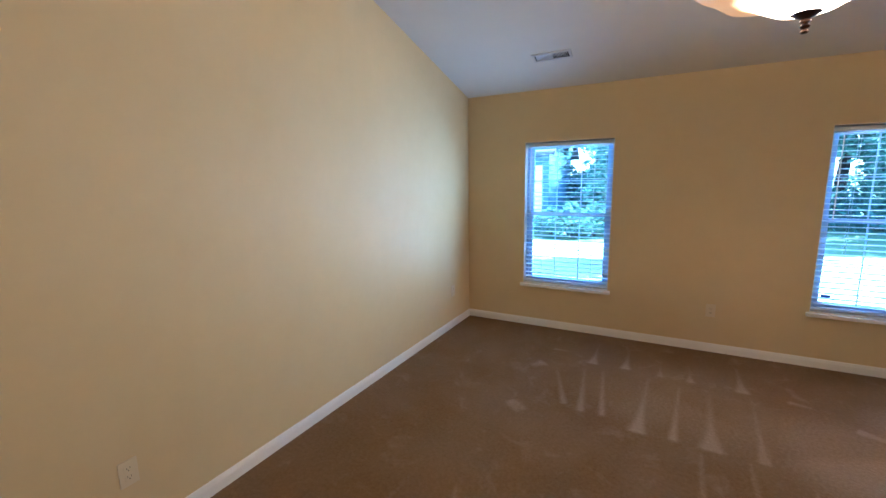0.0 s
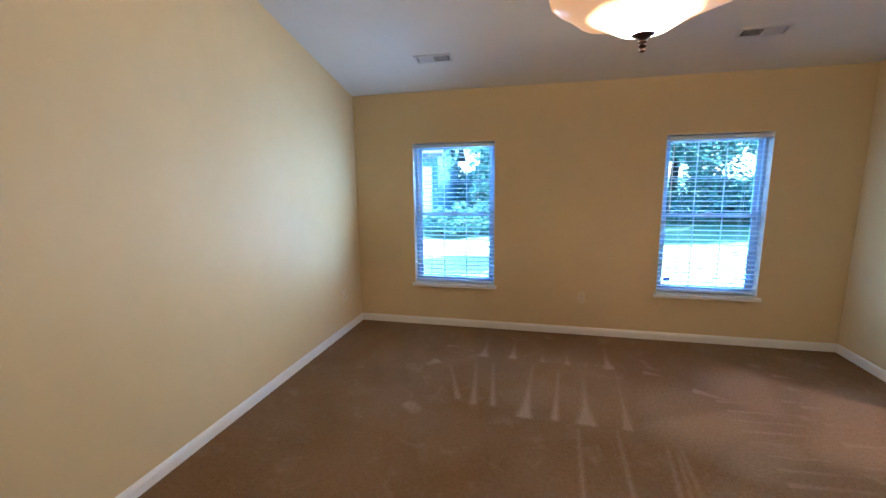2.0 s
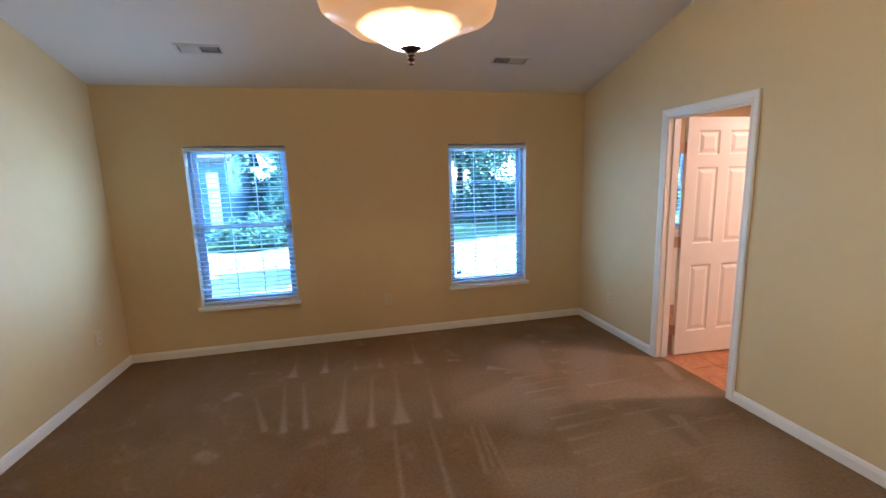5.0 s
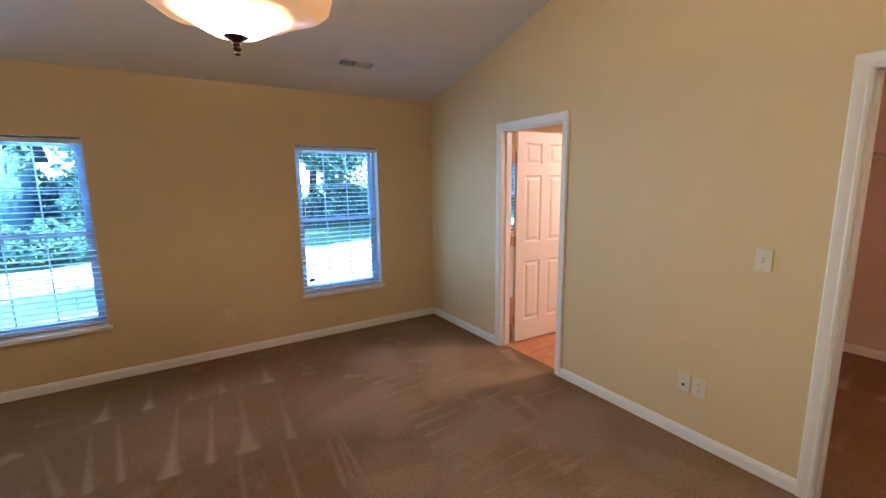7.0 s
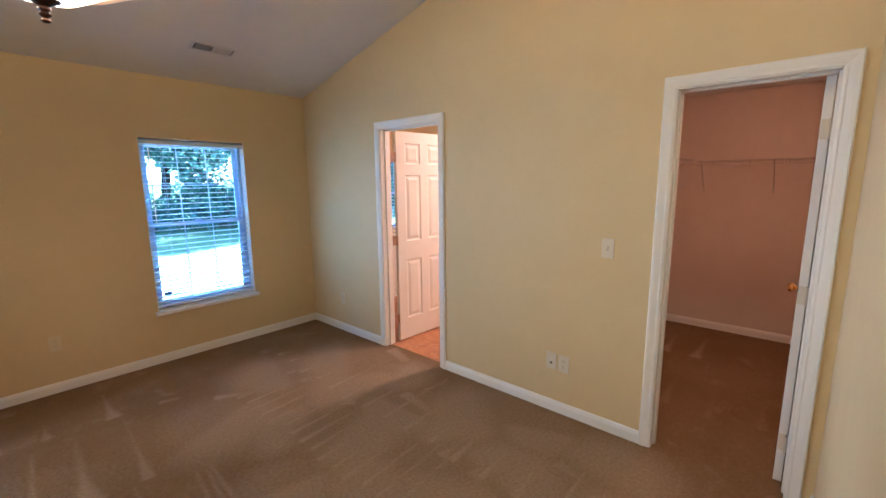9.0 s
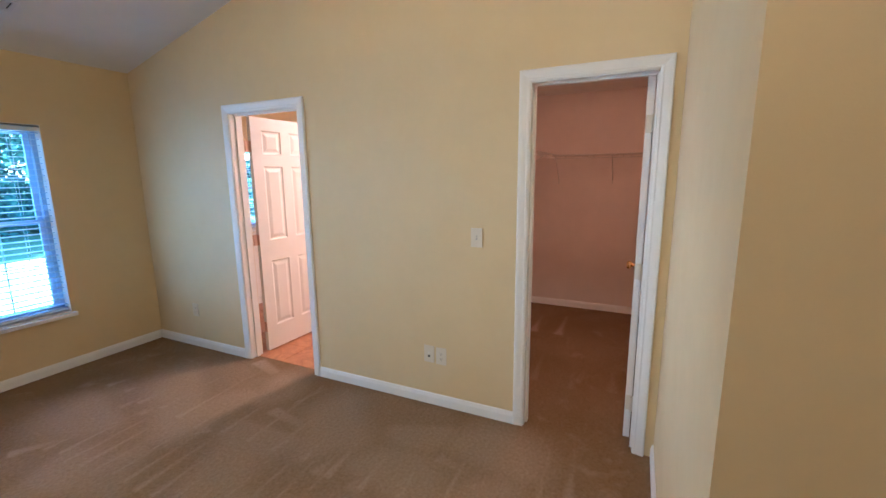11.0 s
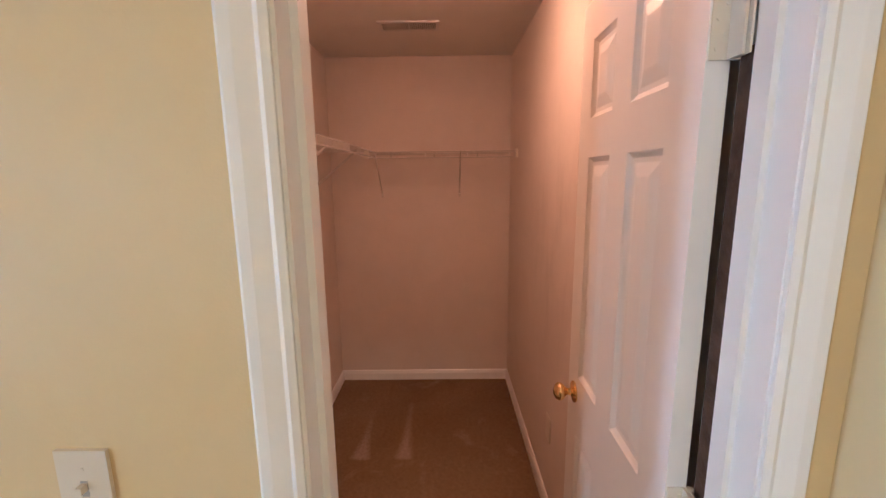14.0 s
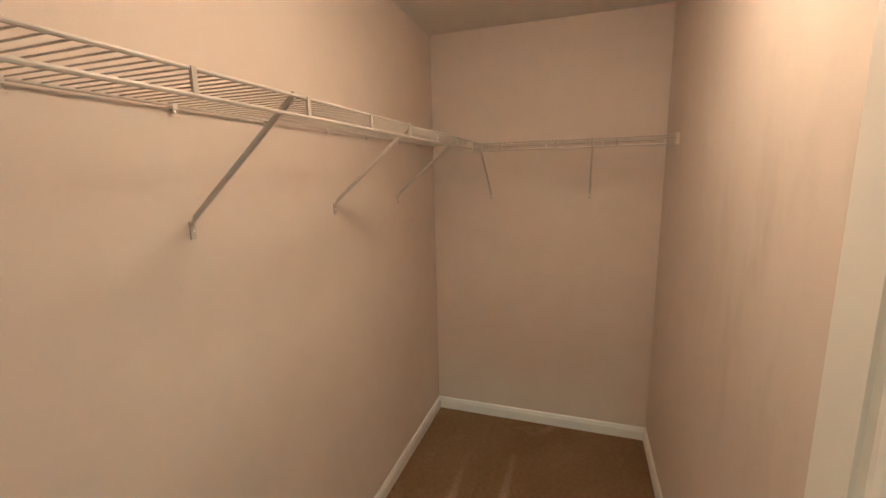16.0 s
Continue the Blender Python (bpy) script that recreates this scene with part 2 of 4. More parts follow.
def mesh_of(name, bm, material, smooth=False):
    bmesh.ops.recalc_face_normals(bm, faces=bm.faces)
    m = bpy.data.meshes.new(name)
    bm.to_mesh(m)
    bm.free()
    m.materials.append(material)
    if smooth:
        for f in m.polygons:
            f.use_smooth = True
        m.set_sharp_from_angle(angle=radians(40))
    return m


def part(name, bm, material, parent=None, label="", smooth=False):
    """Links a bmesh as one mesh object under its thing."""
    ob = new(name, bm if isinstance(bm, bpy.types.Mesh) else mesh_of(name, bm, material, smooth))
    ob.parent = parent
    return tagged(ob, label)


def thing(name, label, category, m=None, group="", kind=""):
    ob = new(name)
    ob.empty_display_size = 0.1
    if m is not None:
        ob.matrix_world = m
    return tagged(ob, label, category, group, kind)


def setting(name, bm, material, label, category):
    return tagged(part(name, bm, material), label, category, kind="structure")


# ---- the large structure ----
X1, YW = 4.59, 4.0           # door wall and window wall of the bedroom
T = 0.12                     # wall thickness
XC0, XC1 = X1 + T, 7.133     # closet
YC0, YC1 = -0.276, 1.022
YB0, XB1 = YC1 + T, 6.95     # bathroom
BACK = -2.4
HC = 2.40


def roof(y):
    return 2.457 + 0.257 * (YW - y)


def over(y):
    return roof(y) + 0.06


def wall_x(bm, x0, x1, y0, y1, top, holes):
    """A wall that runs along y, with door or window holes (y0, y1, z0, z1)."""
    at = y0
    for a, b, z0, z1 in sorted(holes):
        box(bm, x0, x1, at, a, 0, top)
        if z0 > 0:
            box(bm, x0, x1, a, b, 0, z0)
        box(bm, x0, x1, a, b, z1, top)
        at = b
    return box(bm, x0, x1, at, y1, 0, top)


def wall_y(bm, y0, y1, x0, x1, top, holes):
    at = x0
    for a, b, z0, z1 in sorted(holes):
        box(bm, at, a, y0, y1, 0, top)
        if z0 > 0:
            box(bm, a, b, y0, y1, 0, z0)
        box(bm, a, b, y0, y1, z1, top)
        at = b
    return box(bm, at, x1, y0, y1, 0, top)


WIN_Z0, WIN_Z1 = 0.47, 1.951
WINDOWS = [(0.648, 1.512), (3.067, 3.918)]
BATH_WIN = (5.25, 6.05, 0.93, 1.90)
BATH_DOOR = (2.055, 2.762)
CLOSET_DOOR = (-0.23, 0.393)
DOOR_H = 2.034
OUT = YW + 0.17



def wedges(xs, y0, y1, lean, w0, w1, strength, seed=1):
    """Vacuum strokes that run north: wide where the head stopped at y0, thin at y1."""
    rng = random.Random(seed)
    return [(x, y0 + rng.uniform(-0.02, 0.02), x + lean, y1 + rng.uniform(-0.04, 0.04), w0 * rng.uniform(0.8, 1.15), w1, strength * rng.uniform(0.85, 1.0)) for x in xs]


def cross_wedges(ys, x0, x1, lean, w0, w1, strength, seed=1):
    """Vacuum strokes that run east."""
    rng = random.Random(seed)
    return [(x0 + rng.uniform(-0.03, 0.03), y, x1 + rng.uniform(-0.05, 0.05), y + lean, w0 * rng.uniform(0.8, 1.2), w1, strength * rng.uniform(0.85, 1.0)) for y in ys]


def nap_patches(places, size, strength, seed):
    """Trodden or turned spots of pile; the largest are broad lightened areas."""
    rng = random.Random(seed)
    return [(x, y, x + rng.uniform(-0.12, 0.12), y + rng.uniform(-0.12, 0.12), size * rng.uniform(0.8, 1.2), size * rng.uniform(0.5, 1.0), strength) for x, y in places]


def streak(x0, y0, x1, y1, w, strength):
    return [(x0, y0, x1, y1, w, 0.8 * w, strength)]


STROKES = (wedges((1.50, 1.76), 3.28, 3.74, 0.0, 0.055, 0.006, 0.95, 3)
           + wedges((2.02, 2.23), 3.27, 3.58, 0.0, 0.035, 0.006, 0.75, 4)
           + wedges((2.56,), 3.23, 3.67, 0.01, 0.050, 0.010, 0.85, 5)
           + wedges((1.42,), 2.50, 3.04, -0.18, 0.026, 0.014, 0.7, 6)
           + wedges((1.54, 1.68), 2.47, 3.16, -0.08, 0.028, 0.014, 0.8, 7)
           + wedges((1.90, 2.30), 2.38, 3.15, 0.04, 0.062, 0.010, 0.95, 8)
           + wedges((2.10, 2.55), 2.38, 3.13, 0.05, 0.034, 0.012, 0.85, 9)
           + wedges((2.22, 2.46, 2.79), 1.62, 2.30, 0.02, 0.020, 0.014, 0.8, 10)
           + wedges((2.69, 2.74), 1.77, 2.64, 0.09, 0.018, 0.012, 0.7, 11)
           + wedges((2.72, 3.05), 2.36, 3.00, 0.02, 0.020, 0.010, 0.5, 12)
           + wedges((3.04,), 1.58, 1.95, 0.04, 0.022, 0.012, 0.65, 13)
           + wedges((0.8, 1.1, 1.45, 1.75, 2.05, 2.4, 2.7, 3.0), 0.55, 1.45, 0.04, 0.022, 0.012, 0.45, 14)
           + cross_wedges((3.37, 3.16), 3.78, 4.10, -0.06, 0.040, 0.012, 0.75, 15)
           + cross_wedges((2.95, 2.73, 2.48), 3.68, 4.08, -0.02, 0.045, 0.012, 0.8, 16)
           + cross_wedges((2.22, 2.04), 3.72, 4.18, -0.05, 0.046, 0.012, 0.8, 17)
           + cross_wedges((1.60,), 3.74, 3.92, -0.03, 0.040, 0.012, 0.7, 18)
           + cross_wedges((1.28, 1.04), 3.71, 4.12, -0.03, 0.055, 0.012, 0.85, 19)
           + cross_wedges((0.81,), 3.80, 4.46, 0.03, 0.055, 0.012, 0.85, 20)
           + cross_wedges((0.37, 0.04, -0.09), 4.02, 4.46, 0.02, 0.050, 0.012, 0.75, 21)
           + streak(1.12, 3.31, 2.56, 3.20, 0.007, 0.5) + streak(1.83, 2.40, 2.96, 2.23, 0.007, 0.5) + streak(1.02, 2.19, 1.41, 2.04, 0.008, 0.4)
           + streak(3.12, 2.98, 3.34, 2.86, 0.048, 0.95) + streak(3.0, 2.55, 3.16, 2.50, 0.018, 0.8) + streak(2.83, 3.22, 2.94, 3.19, 0.028, 0.7)
           + streak(1.14, 3.44, 1.30, 3.44, 0.028, 0.55) + streak(4.07, 1.96, 4.00, 1.50, 0.060, 0.85) + streak(4.56, 2.66, 4.47, 2.36, 0.070, 0.85)
           + streak(4.10, 0.74, 4.04, 0.50, 0.055, 0.75) + streak(4.21, 1.89, 4.45, 1.82, 0.020, 0.75) + streak(3.58, 1.69, 3.73, 1.93, 0.050, 0.75)
           + nap_patches(((1.07, 2.37), (1.12, 3.10)), 0.060, 0.75, 22)
           + nap_patches(((3.71, 2.16), (3.50, 1.82), (3.62, 1.74), (4.00, 0.48)), 0.075, 0.8, 23)
           + nap_patches(((3.40, 1.50), (3.17, 1.52), (4.20, 0.28), (3.50, 1.56)), 0.100, 0.75, 24)
           + nap_patches(((1.77, 2.27), (1.32, 1.87), (1.25, 1.55), (2.0, 1.9)), 0.140, 0.32, 25)
           + cross_wedges([-0.1 + 0.118 * k for k in range(26)], 3.25, 4.05, 0.05, 0.026, 0.012, 1.0, 30)
           + cross_wedges([-0.05 + 0.21 * k for k in range(15)], 3.75, 4.45, 0.03, 0.034, 0.014, 1.0, 31)
           # Broad brushed areas that also carry the pile's view-dependent sheen as lighter colour.
           + nap_patches(((3.3, 2.2), (3.7, 2.5), (3.9, 1.8), (3.4, 1.4), (4.2, 1.4), (3.8, 0.9), (4.25, 2.2), (3.3, 0.8), (4.2, 0.5), (3.6, 3.0), (4.1, 2.8), (3.1, 1.2), (3.0, 1.7), (3.05, 2.6), (3.8, 0.3), (4.3, 0.95), (3.95, 1.35), (3.5, 1.85), (3.55, 1.1), (4.0, 2.25)), 0.340, 0.72, 26)
           + nap_patches(((2.4, 2.7), (1.9, 2.75), (2.3, 1.5), (2.9, 1.9), (2.8, 1.3), (2.75, 2.6)), 0.330, 0.3, 27))
CLOSET_STROKES = (cross_wedges((0.70, 0.45), 6.22, 6.77, 0.0, 0.055, 0.012, 0.9, 28)
                  + cross_wedges((0.75, 0.47, 0.19, -0.09), 5.2, 5.95, 0.02, 0.050, 0.012, 0.4, 29))


def carpet_sheet(name, xs, ys, strokes, label):
    """A carpeted floor whose vertices carry the brushed nap."""
    gx, gy = np.meshgrid(xs, ys, indexing="ij")
    value = np.zeros_like(gx)
    for x0, y0, x1, y1, w0, w1, strength in strokes:
        dx, dy = x1 - x0, y1 - y0
        size = math.hypot(dx, dy)
        along = ((gx - x0) * dx + (gy - y0) * dy) / size ** 2
        across = np.abs((gx - x0) * dy - (gy - y0) * dx) / size
        t = np.clip(along, 0, 1)
        width = w1 + (w0 - w1) * (1 - t) ** 3
        beyond = np.maximum(0, np.maximum(-along, along - 1)) * size
        if w0 > 0.2:   # broad lightened area with a soft round edge
            cover = np.clip((1.6 * w0 - np.hypot(across, beyond)) / w0, 0, 1)
        else:
            cover = np.clip((width - across) / (0.03 + 7.0 * w0 ** 2) + 0.5, 0, 1) * np.clip(1 - beyond / 0.03, 0, 1)
        value = np.maximum(value, cover * strength * (1 - 0.35 * t))
    m = bpy.data.meshes.new(name)
    nx, ny = gx.shape
    index = np.arange(nx * ny).reshape(nx, ny)
    quads = np.stack([index[:-1, :-1], index[1:, :-1], index[1:, 1:], index[:-1, 1:]], -1).reshape(-1, 4)
    m.from_pydata(np.stack([gx, gy, 0 * gx], -1).reshape(-1, 3).tolist(), [], quads.tolist())
    m.materials.append(carpet)
    m.attributes.new("nap", "FLOAT", "POINT").data.foreach_set("value", value.ravel().astype(np.float32))
    return tagged(part(name, m, None), label, "carpet", kind="structure")


carpet_sheet("floor", np.concatenate([np.linspace(-T, 0.8, 24)[:-1], np.linspace(0.8, X1 + 0.06, 260)]),
             np.concatenate([np.linspace(BACK - T, 0.0, 50)[:-1], np.linspace(0.0, OUT, 270)]), STROKES,
             "brown cut-pile carpet with fresh vacuum strokes")
carpet_sheet("closet_floor", np.linspace(X1 + 0.06, XC1 + T, 150), np.linspace(YC0 - T, YC1 + 0.06, 80), CLOSET_STROKES,
             "brown cut-pile carpet with faint vacuum strokes")
setting("wall_west", box(bmesh.new(), -T, 0, BACK - T, OUT, 0, over), wall_paint,
        "long plain tan painted drywall", "wall")
setting("wall_north", wall_y(bmesh.new(), YW, OUT, 0, X1 + T, 2.52, [(a, b, WIN_Z0, WIN_Z1) for a, b in WINDOWS]),
        wall_paint, "tan painted wall with two blinded windows", "wall")
setting("wall_east", wall_x(bmesh.new(), X1, X1 + T, -0.335 - T, YW, over,
                            [(*CLOSET_DOOR, 0, DOOR_H), (*BATH_DOOR, 0, DOOR_H)]),
        wall_paint, "tan painted wall with two doorways", "wall")
setting("wall_partition", soft(box(bmesh.new(), 3.125, X1, BACK, -0.335, 0, over), 0.006), wall_paint,
        "tan painted wall with an outside corner", "wall")
setting("wall_south", box(bmesh.new(), 0, 3.125, BACK - T, BACK, 0, over), wall_paint,
        "plain tan painted wall", "wall")
slab = bmesh.new()
ends = [[slab.verts.new((x, y, roof(y) + dz)) for x, dz in ((-T, 0), (X1 + T, 0), (X1 + T, 0.14), (-T, 0.14))] for y in (BACK - T, OUT + 0.02)]
for k in range(4):
    slab.faces.new((ends[0][k], ends[0][(k + 1) % 4], ends[1][(k + 1) % 4], ends[1][k]))
slab.faces.new(ends[0][::-1]), slab.faces.new(ends[1])
setting("ceiling", slab, ceiling_paint, "sloping white vaulted ceiling", "ceiling")

# Unseen slab, added so that no sun strikes the blinds.
setting("eaves", block(-T - 0.4, XB1 + T + 0.4, OUT + 0.002, OUT + 0.8, 2.50, 2.62), pale_outside, "unseen roof overhang added to keep the sun off the windows", "eaves")

# closet shell
setting("closet_wall_left", block(XC0, XC1 + T, YC1, YC1 + T, 0, 2.5), closet_paint, "off-white painted closet wall", "wall")
setting("closet_wall_back", block(XC1, XC1 + T, YC0, YC1, 0, 2.5), closet_paint, "off-white painted closet end wall", "wall")
setting("closet_wall_right", block(XC0, XC1 + T, YC0 - T, YC0, 0, 2.5), scuffed_paint, "off-white painted closet wall, scuffed", "wall")
lining = wall_x(bmesh.new(), XC0, XC0 + 0.006, YC0, YC1, HC, [(*CLOSET_DOOR, 0, DOOR_H)])
setting("closet_wall_front", lining, closet_paint, "off-white painted wall beside the doorway", "wall")
setting("closet_ceiling", block(XC0, XC1, YC0, YC1, HC, HC + 0.1), ceiling_paint, "flat white closet ceiling", "ceiling")

# bathroom shell
setting("bath_wall_north", wall_y(bmesh.new(), YW, OUT, X1 + T, XB1 + T, 2.52, [BATH_WIN]), wall_paint,
        "tan painted bathroom wall with a window", "wall")
setting("bath_wall_east", block(XB1, XB1 + T, YB0, YW, 0, 2.5), wall_paint, "tan painted bathroom wall", "wall")
setting("bath_ceiling", block(XC0, XB1, YB0, YW, 2.44, 2.52), ceiling_paint, "flat white bathroom ceiling", "ceiling")
bath_floor = setting("bath_floor", block(X1 + 0.06, XB1 + T, YC1 + 0.06, OUT, -0.007, -0.005), slot_dark,
                     "orange tiled bathroom floor", "floor")


wainscot = bmesh.new()
box(wainscot, XC0, XB1, YW - 0.012, YW, 0.08, 0.86), box(wainscot, XC0, XB1, YW - 0.03, YW, 0.86, 0.885)
setting("bath_wainscot", soft(wainscot, 0.003), trim_paint, "white painted wainscot under the bathroom window", "wainscot")

# ---- trim ----
def baseboard(x0, y0, x1, y1, nx, ny):
    """A white skirting run from one point to another; (nx, ny) points into the room."""
    profile = [(0, 0), (0.014, 0), (0.014, 0.052), (0.011, 0.062), (0.008, 0.072), (0.003, 0.078), (0, 0.078)]
    bm = bmesh.new()
    rows = [[bm.verts.new((x + nx * d, y + ny * d, z)) for d, z in profile] for x, y in ((x0, y0), (x1, y1))]
    n = len(profile)
    for k in range(n):
        bm.faces.new((rows[0][k], rows[0][(k + 1) % n], rows[1][(k + 1) % n], rows[1][k]))
    bm.faces.new(rows[0]), bm.faces.new(rows[1][::-1])
    return setting("baseboard", bm, trim_paint, "white painted wooden baseboard", "baseboard")


CW = 0.06   # casing width
baseboard(0, BACK, 0, YW, 1, 0)
baseboard(0, YW, X1, YW, 0, -1)
baseboard(X1, YW, X1, BATH_DOOR[1] + CW, -1, 0)
baseboard(X1, BATH_DOOR[0] - CW, X1, CLOSET_DOOR[1] + CW, -1, 0)
baseboard(X1, -0.335, 3.125, -0.335, 0, 1)
baseboard(3.125, -0.335 + 0.014, 3.125, BACK, -1, 0)
baseboard(0, BACK, 3.125, BACK, 0, 1)
baseboard(XC0 + 0.006, YC1, XC1, YC1, 0, -1)
baseboard(XC1, YC0, XC1, YC1, -1, 0)
baseboard(XC0 + 0.006, YC0, XC1, YC0, 0, 1)
baseboard(XC0 + 0.006, CLOSET_DOOR[1] + 0.02, XC0 + 0.006, YC1, 1, 0)
baseboard(XC0, YW, XB1, YW, 0, -1)
baseboard(XB1, YB0, XB1, YW, -1, 0)


# ---- doors ----
CASING = [(0.0, 0.0), (0.0, 0.009), (0.010, 0.012), (0.016, 0.0105), (0.040, 0.0165), (0.054, 0.0175), (0.06, 0.012), (0.06, 0.0)]


def casing_piece(stations, x):
    """Moulding along two stations; each gives (y, z) for the offset u of a profile point."""
    bm = bmesh.new()
    rows = [[bm.verts.new((x - d, *st(u))) for u, d in CASING] for st in stations]
    n = len(CASING)
    for k in range(n - 1):
        bm.faces.new((rows[0][k], rows[0][k + 1], rows[1][k + 1], rows[1][k]))
    bm.faces.new(rows[0]), bm.faces.new(rows[1][::-1])
    return bm


def panel_mesh(w, h, depth):
    """A moulded panel in the leaf's plane: a cove that sinks and a raised field. Faces -y, origin at its lower corner."""
    bm = bmesh.new()
    steps = [(0.0, 0.0), (0.004, 0.004), (0.012, depth), (0.022, depth), (0.045, 0.002), (0.05, 0.001)]
    rings = [[bm.verts.new(c) for c in ((i, d, i), (w - i, d, i), (w - i, d, h - i), (i, d, h - i))] for i, d in steps]
    for a, b in zip(rings, rings[1:]):
        for k in range(4):
            bm.faces.new((a[k], a[(k + 1) % 4], b[(k + 1) % 4], b[k]))
    bm.faces.new(rings[-1])
    return mesh_of("panel", bm, door_paint)


def door_leaf(parent, width, stile, knob_metal, hinge_metal, m, hinge_stile=None):
    """A white six-panel leaf. Local x runs from the hinge to the free edge, -y is one face, z up."""
    h, th = 2.019, 0.035
    mull = 0.1
    first = hinge_stile or stile
    pw = (width - first - stile - mull) / 2
    xs = [0, first, first + pw, first + pw + mull, width - stile, width]
    zs = [0.0, 0.21, 0.80, 0.985, 1.62, 1.72, 1.915, h]
    bm = bmesh.new()
    cache = {}

    def vert(x, y, z):
        key = (round(x, 5), round(y, 5), round(z, 5))
        if key not in cache:
            cache[key] = bm.verts.new((x, y, z))
        return cache[key]

    holes = [(i, j) for i in (1, 3) for j in (1, 3, 5)]
    for y in (0.0, th):
        for i in range(5):
            for j in range(7):
                if (i, j) not in holes:
                    bm.faces.new([vert(x, y, z) for x, z in ((xs[i], zs[j]), (xs[i + 1], zs[j]), (xs[i + 1], zs[j + 1]), (xs[i], zs[j + 1]))])
    for i in range(5):
        for z in (0.0, h):
            bm.faces.new([vert(xs[i], 0, z), vert(xs[i + 1], 0, z), vert(xs[i + 1], th, z), vert(xs[i], th, z)])
    for j in range(7):
        for x in (0.0, width):
            bm.faces.new([vert(x, 0, zs[j]), vert(x, 0, zs[j + 1]), vert(x, th, zs[j + 1]), vert(x, th, zs[j])])
    leaf = part("leaf", bm, door_paint, parent)
    leaf.matrix_world = m
    for j in (1, 3, 5):
        shape = panel_mesh(pw, zs[j + 1] - zs[j], 0.009)
        for i in (1, 3):
            a = part("panel", shape, None, leaf)
            a.location = (xs[i], 0, zs[j])
            b = part("panel", shape, None, leaf)
            b.matrix_basis = pose(xs[i + 1], th, zs[j], 0, 0, 180)
    knob = [(0.001, 0.062), (0.012, 0.0615), (0.021, 0.057), (0.0265, 0.048), (0.027, 0.042), (0.023, 0.034), (0.014, 0.027), (0.0105, 0.022),
            (0.0105, 0.012), (0.016, 0.009), (0.028, 0.006), (0.032, 0.003), (0.032, 0.0)]
    shape = mesh_of("knob", lathe(knob, 28), knob_metal, True)
    for y, turn in ((0.0, 90), (th, -90)):
        k = part("knob", shape, None, leaf, "round polished brass knob" if knob_metal is brass else "round copper knob")
        k.matrix_basis = pose(width - 0.062, y, 0.925, turn, 0, 0)
    part("latch_plate", block(width - 0.002, width + 0.0015, 0.006, th - 0.006, 0.89, 0.95, 0.001), knob_metal, leaf)
    for z in (0.22, 1.0, 1.78):
        plates = joined(block(-0.034, 0.0, th - 0.007, th - 0.003, z - 0.045, z + 0.045), block(-0.002, 0.0, 0.003, th - 0.003, z - 0.045, z + 0.045),
                        rod((-0.006, th + 0.004, z - 0.046), (-0.006, th + 0.004, z + 0.046), 0.006, 10),
                        block(-0.04, -0.0035, th - 0.001, th + 0.002, z - 0.045, z + 0.045),
                        *[rod((-0.0035, 0.012 + 0.011 * (k % 2), z - 0.03 + 0.02 * k), (-0.0018, 0.012 + 0.011 * (k % 2), z - 0.03 + 0.02 * k), 0.003, 8) for k in range(4)])
        part("hinge", plates, hinge_metal, leaf, "three-knuckle butt hinge", True)
    return leaf


def doorway(name, y0, y1, label, far):
    """Casing, jambs and stops of an opening in the east wall."""
    top = thing(name, label, "door", kind="structure")
    x = X1
    part("casing_leg", casing_piece([lambda u: (y0 - u, 0.0), lambda u: (y0 - u, DOOR_H + u)], x), trim_paint, top)
    part("casing_leg", casing_piece([lambda u: (y1 + u, DOOR_H + u), lambda u: (y1 + u, 0.0)], x), trim_paint, top)
    part("casing_head", casing_piece([lambda u: (y0 - u, DOOR_H + u), lambda u: (y1 + u, DOOR_H + u)], x), trim_paint, top)
    a, b = x - 0.002, x + far
    part("jamb", block(a, b, y0 - 0.001, y0 + 0.003, 0, DOOR_H), trim_paint, top)
    part("jamb", block(a, b, y1 - 0.006, y1 + 0.001, 0, DOOR_H), trim_paint, top)
    part("head_jamb", block(a, b, y0 + 0.006, y1 - 0.006, DOOR_H - 0.006, DOOR_H + 0.001), trim_paint, top)
    s0, s1 = x + 0.045, x + 0.08
    part("stop", block(s0, s1, y0 + 0.003, y0 + 0.013, 0, DOOR_H - 0.006, 0.002), trim_paint, top)
    part("stop", block(s0, s1, y1 - 0.017, y1 - 0.006, 0, DOOR_H - 0.006, 0.002), trim_paint, top)
    part("head_stop", block(s0, s1, y0 + 0.017, y1 - 0.017, DOOR_H - 0.017, DOOR_H - 0.006, 0.002), trim_paint, top)
    return top


closet_door = doorway("door_1", *CLOSET_DOOR, "white six-panel closet door, wide open", T + 0.0)
door_leaf(closet_door, 0.596, 0.09, brass, plastic, pose(X1 + T + 0.002, -0.178, 0.012, 0, 0, -1.3) @ Matrix.Diagonal((1, -1, 1, 1)), 0.102)
# Dark strip in place of the shade between jamb and open leaf.
part("rabbet", block(X1 + 0.082, X1 + T - 0.002, CLOSET_DOOR[0] + 0.003, CLOSET_DOOR[0] + 0.005, 0.0, 1.76), gap_shade, closet_door, "dark strip on the jamb standing in for the shaded hinge gap")
bath_door = doorway("door_2", *BATH_DOOR, "white six-panel bathroom door, standing open", T - 0.008)
door_leaf(bath_door, 0.705, 0.105, copper, copper, pose(X1 + T + 0.045, 2.733, 0.012, 0, 0, -2.5))


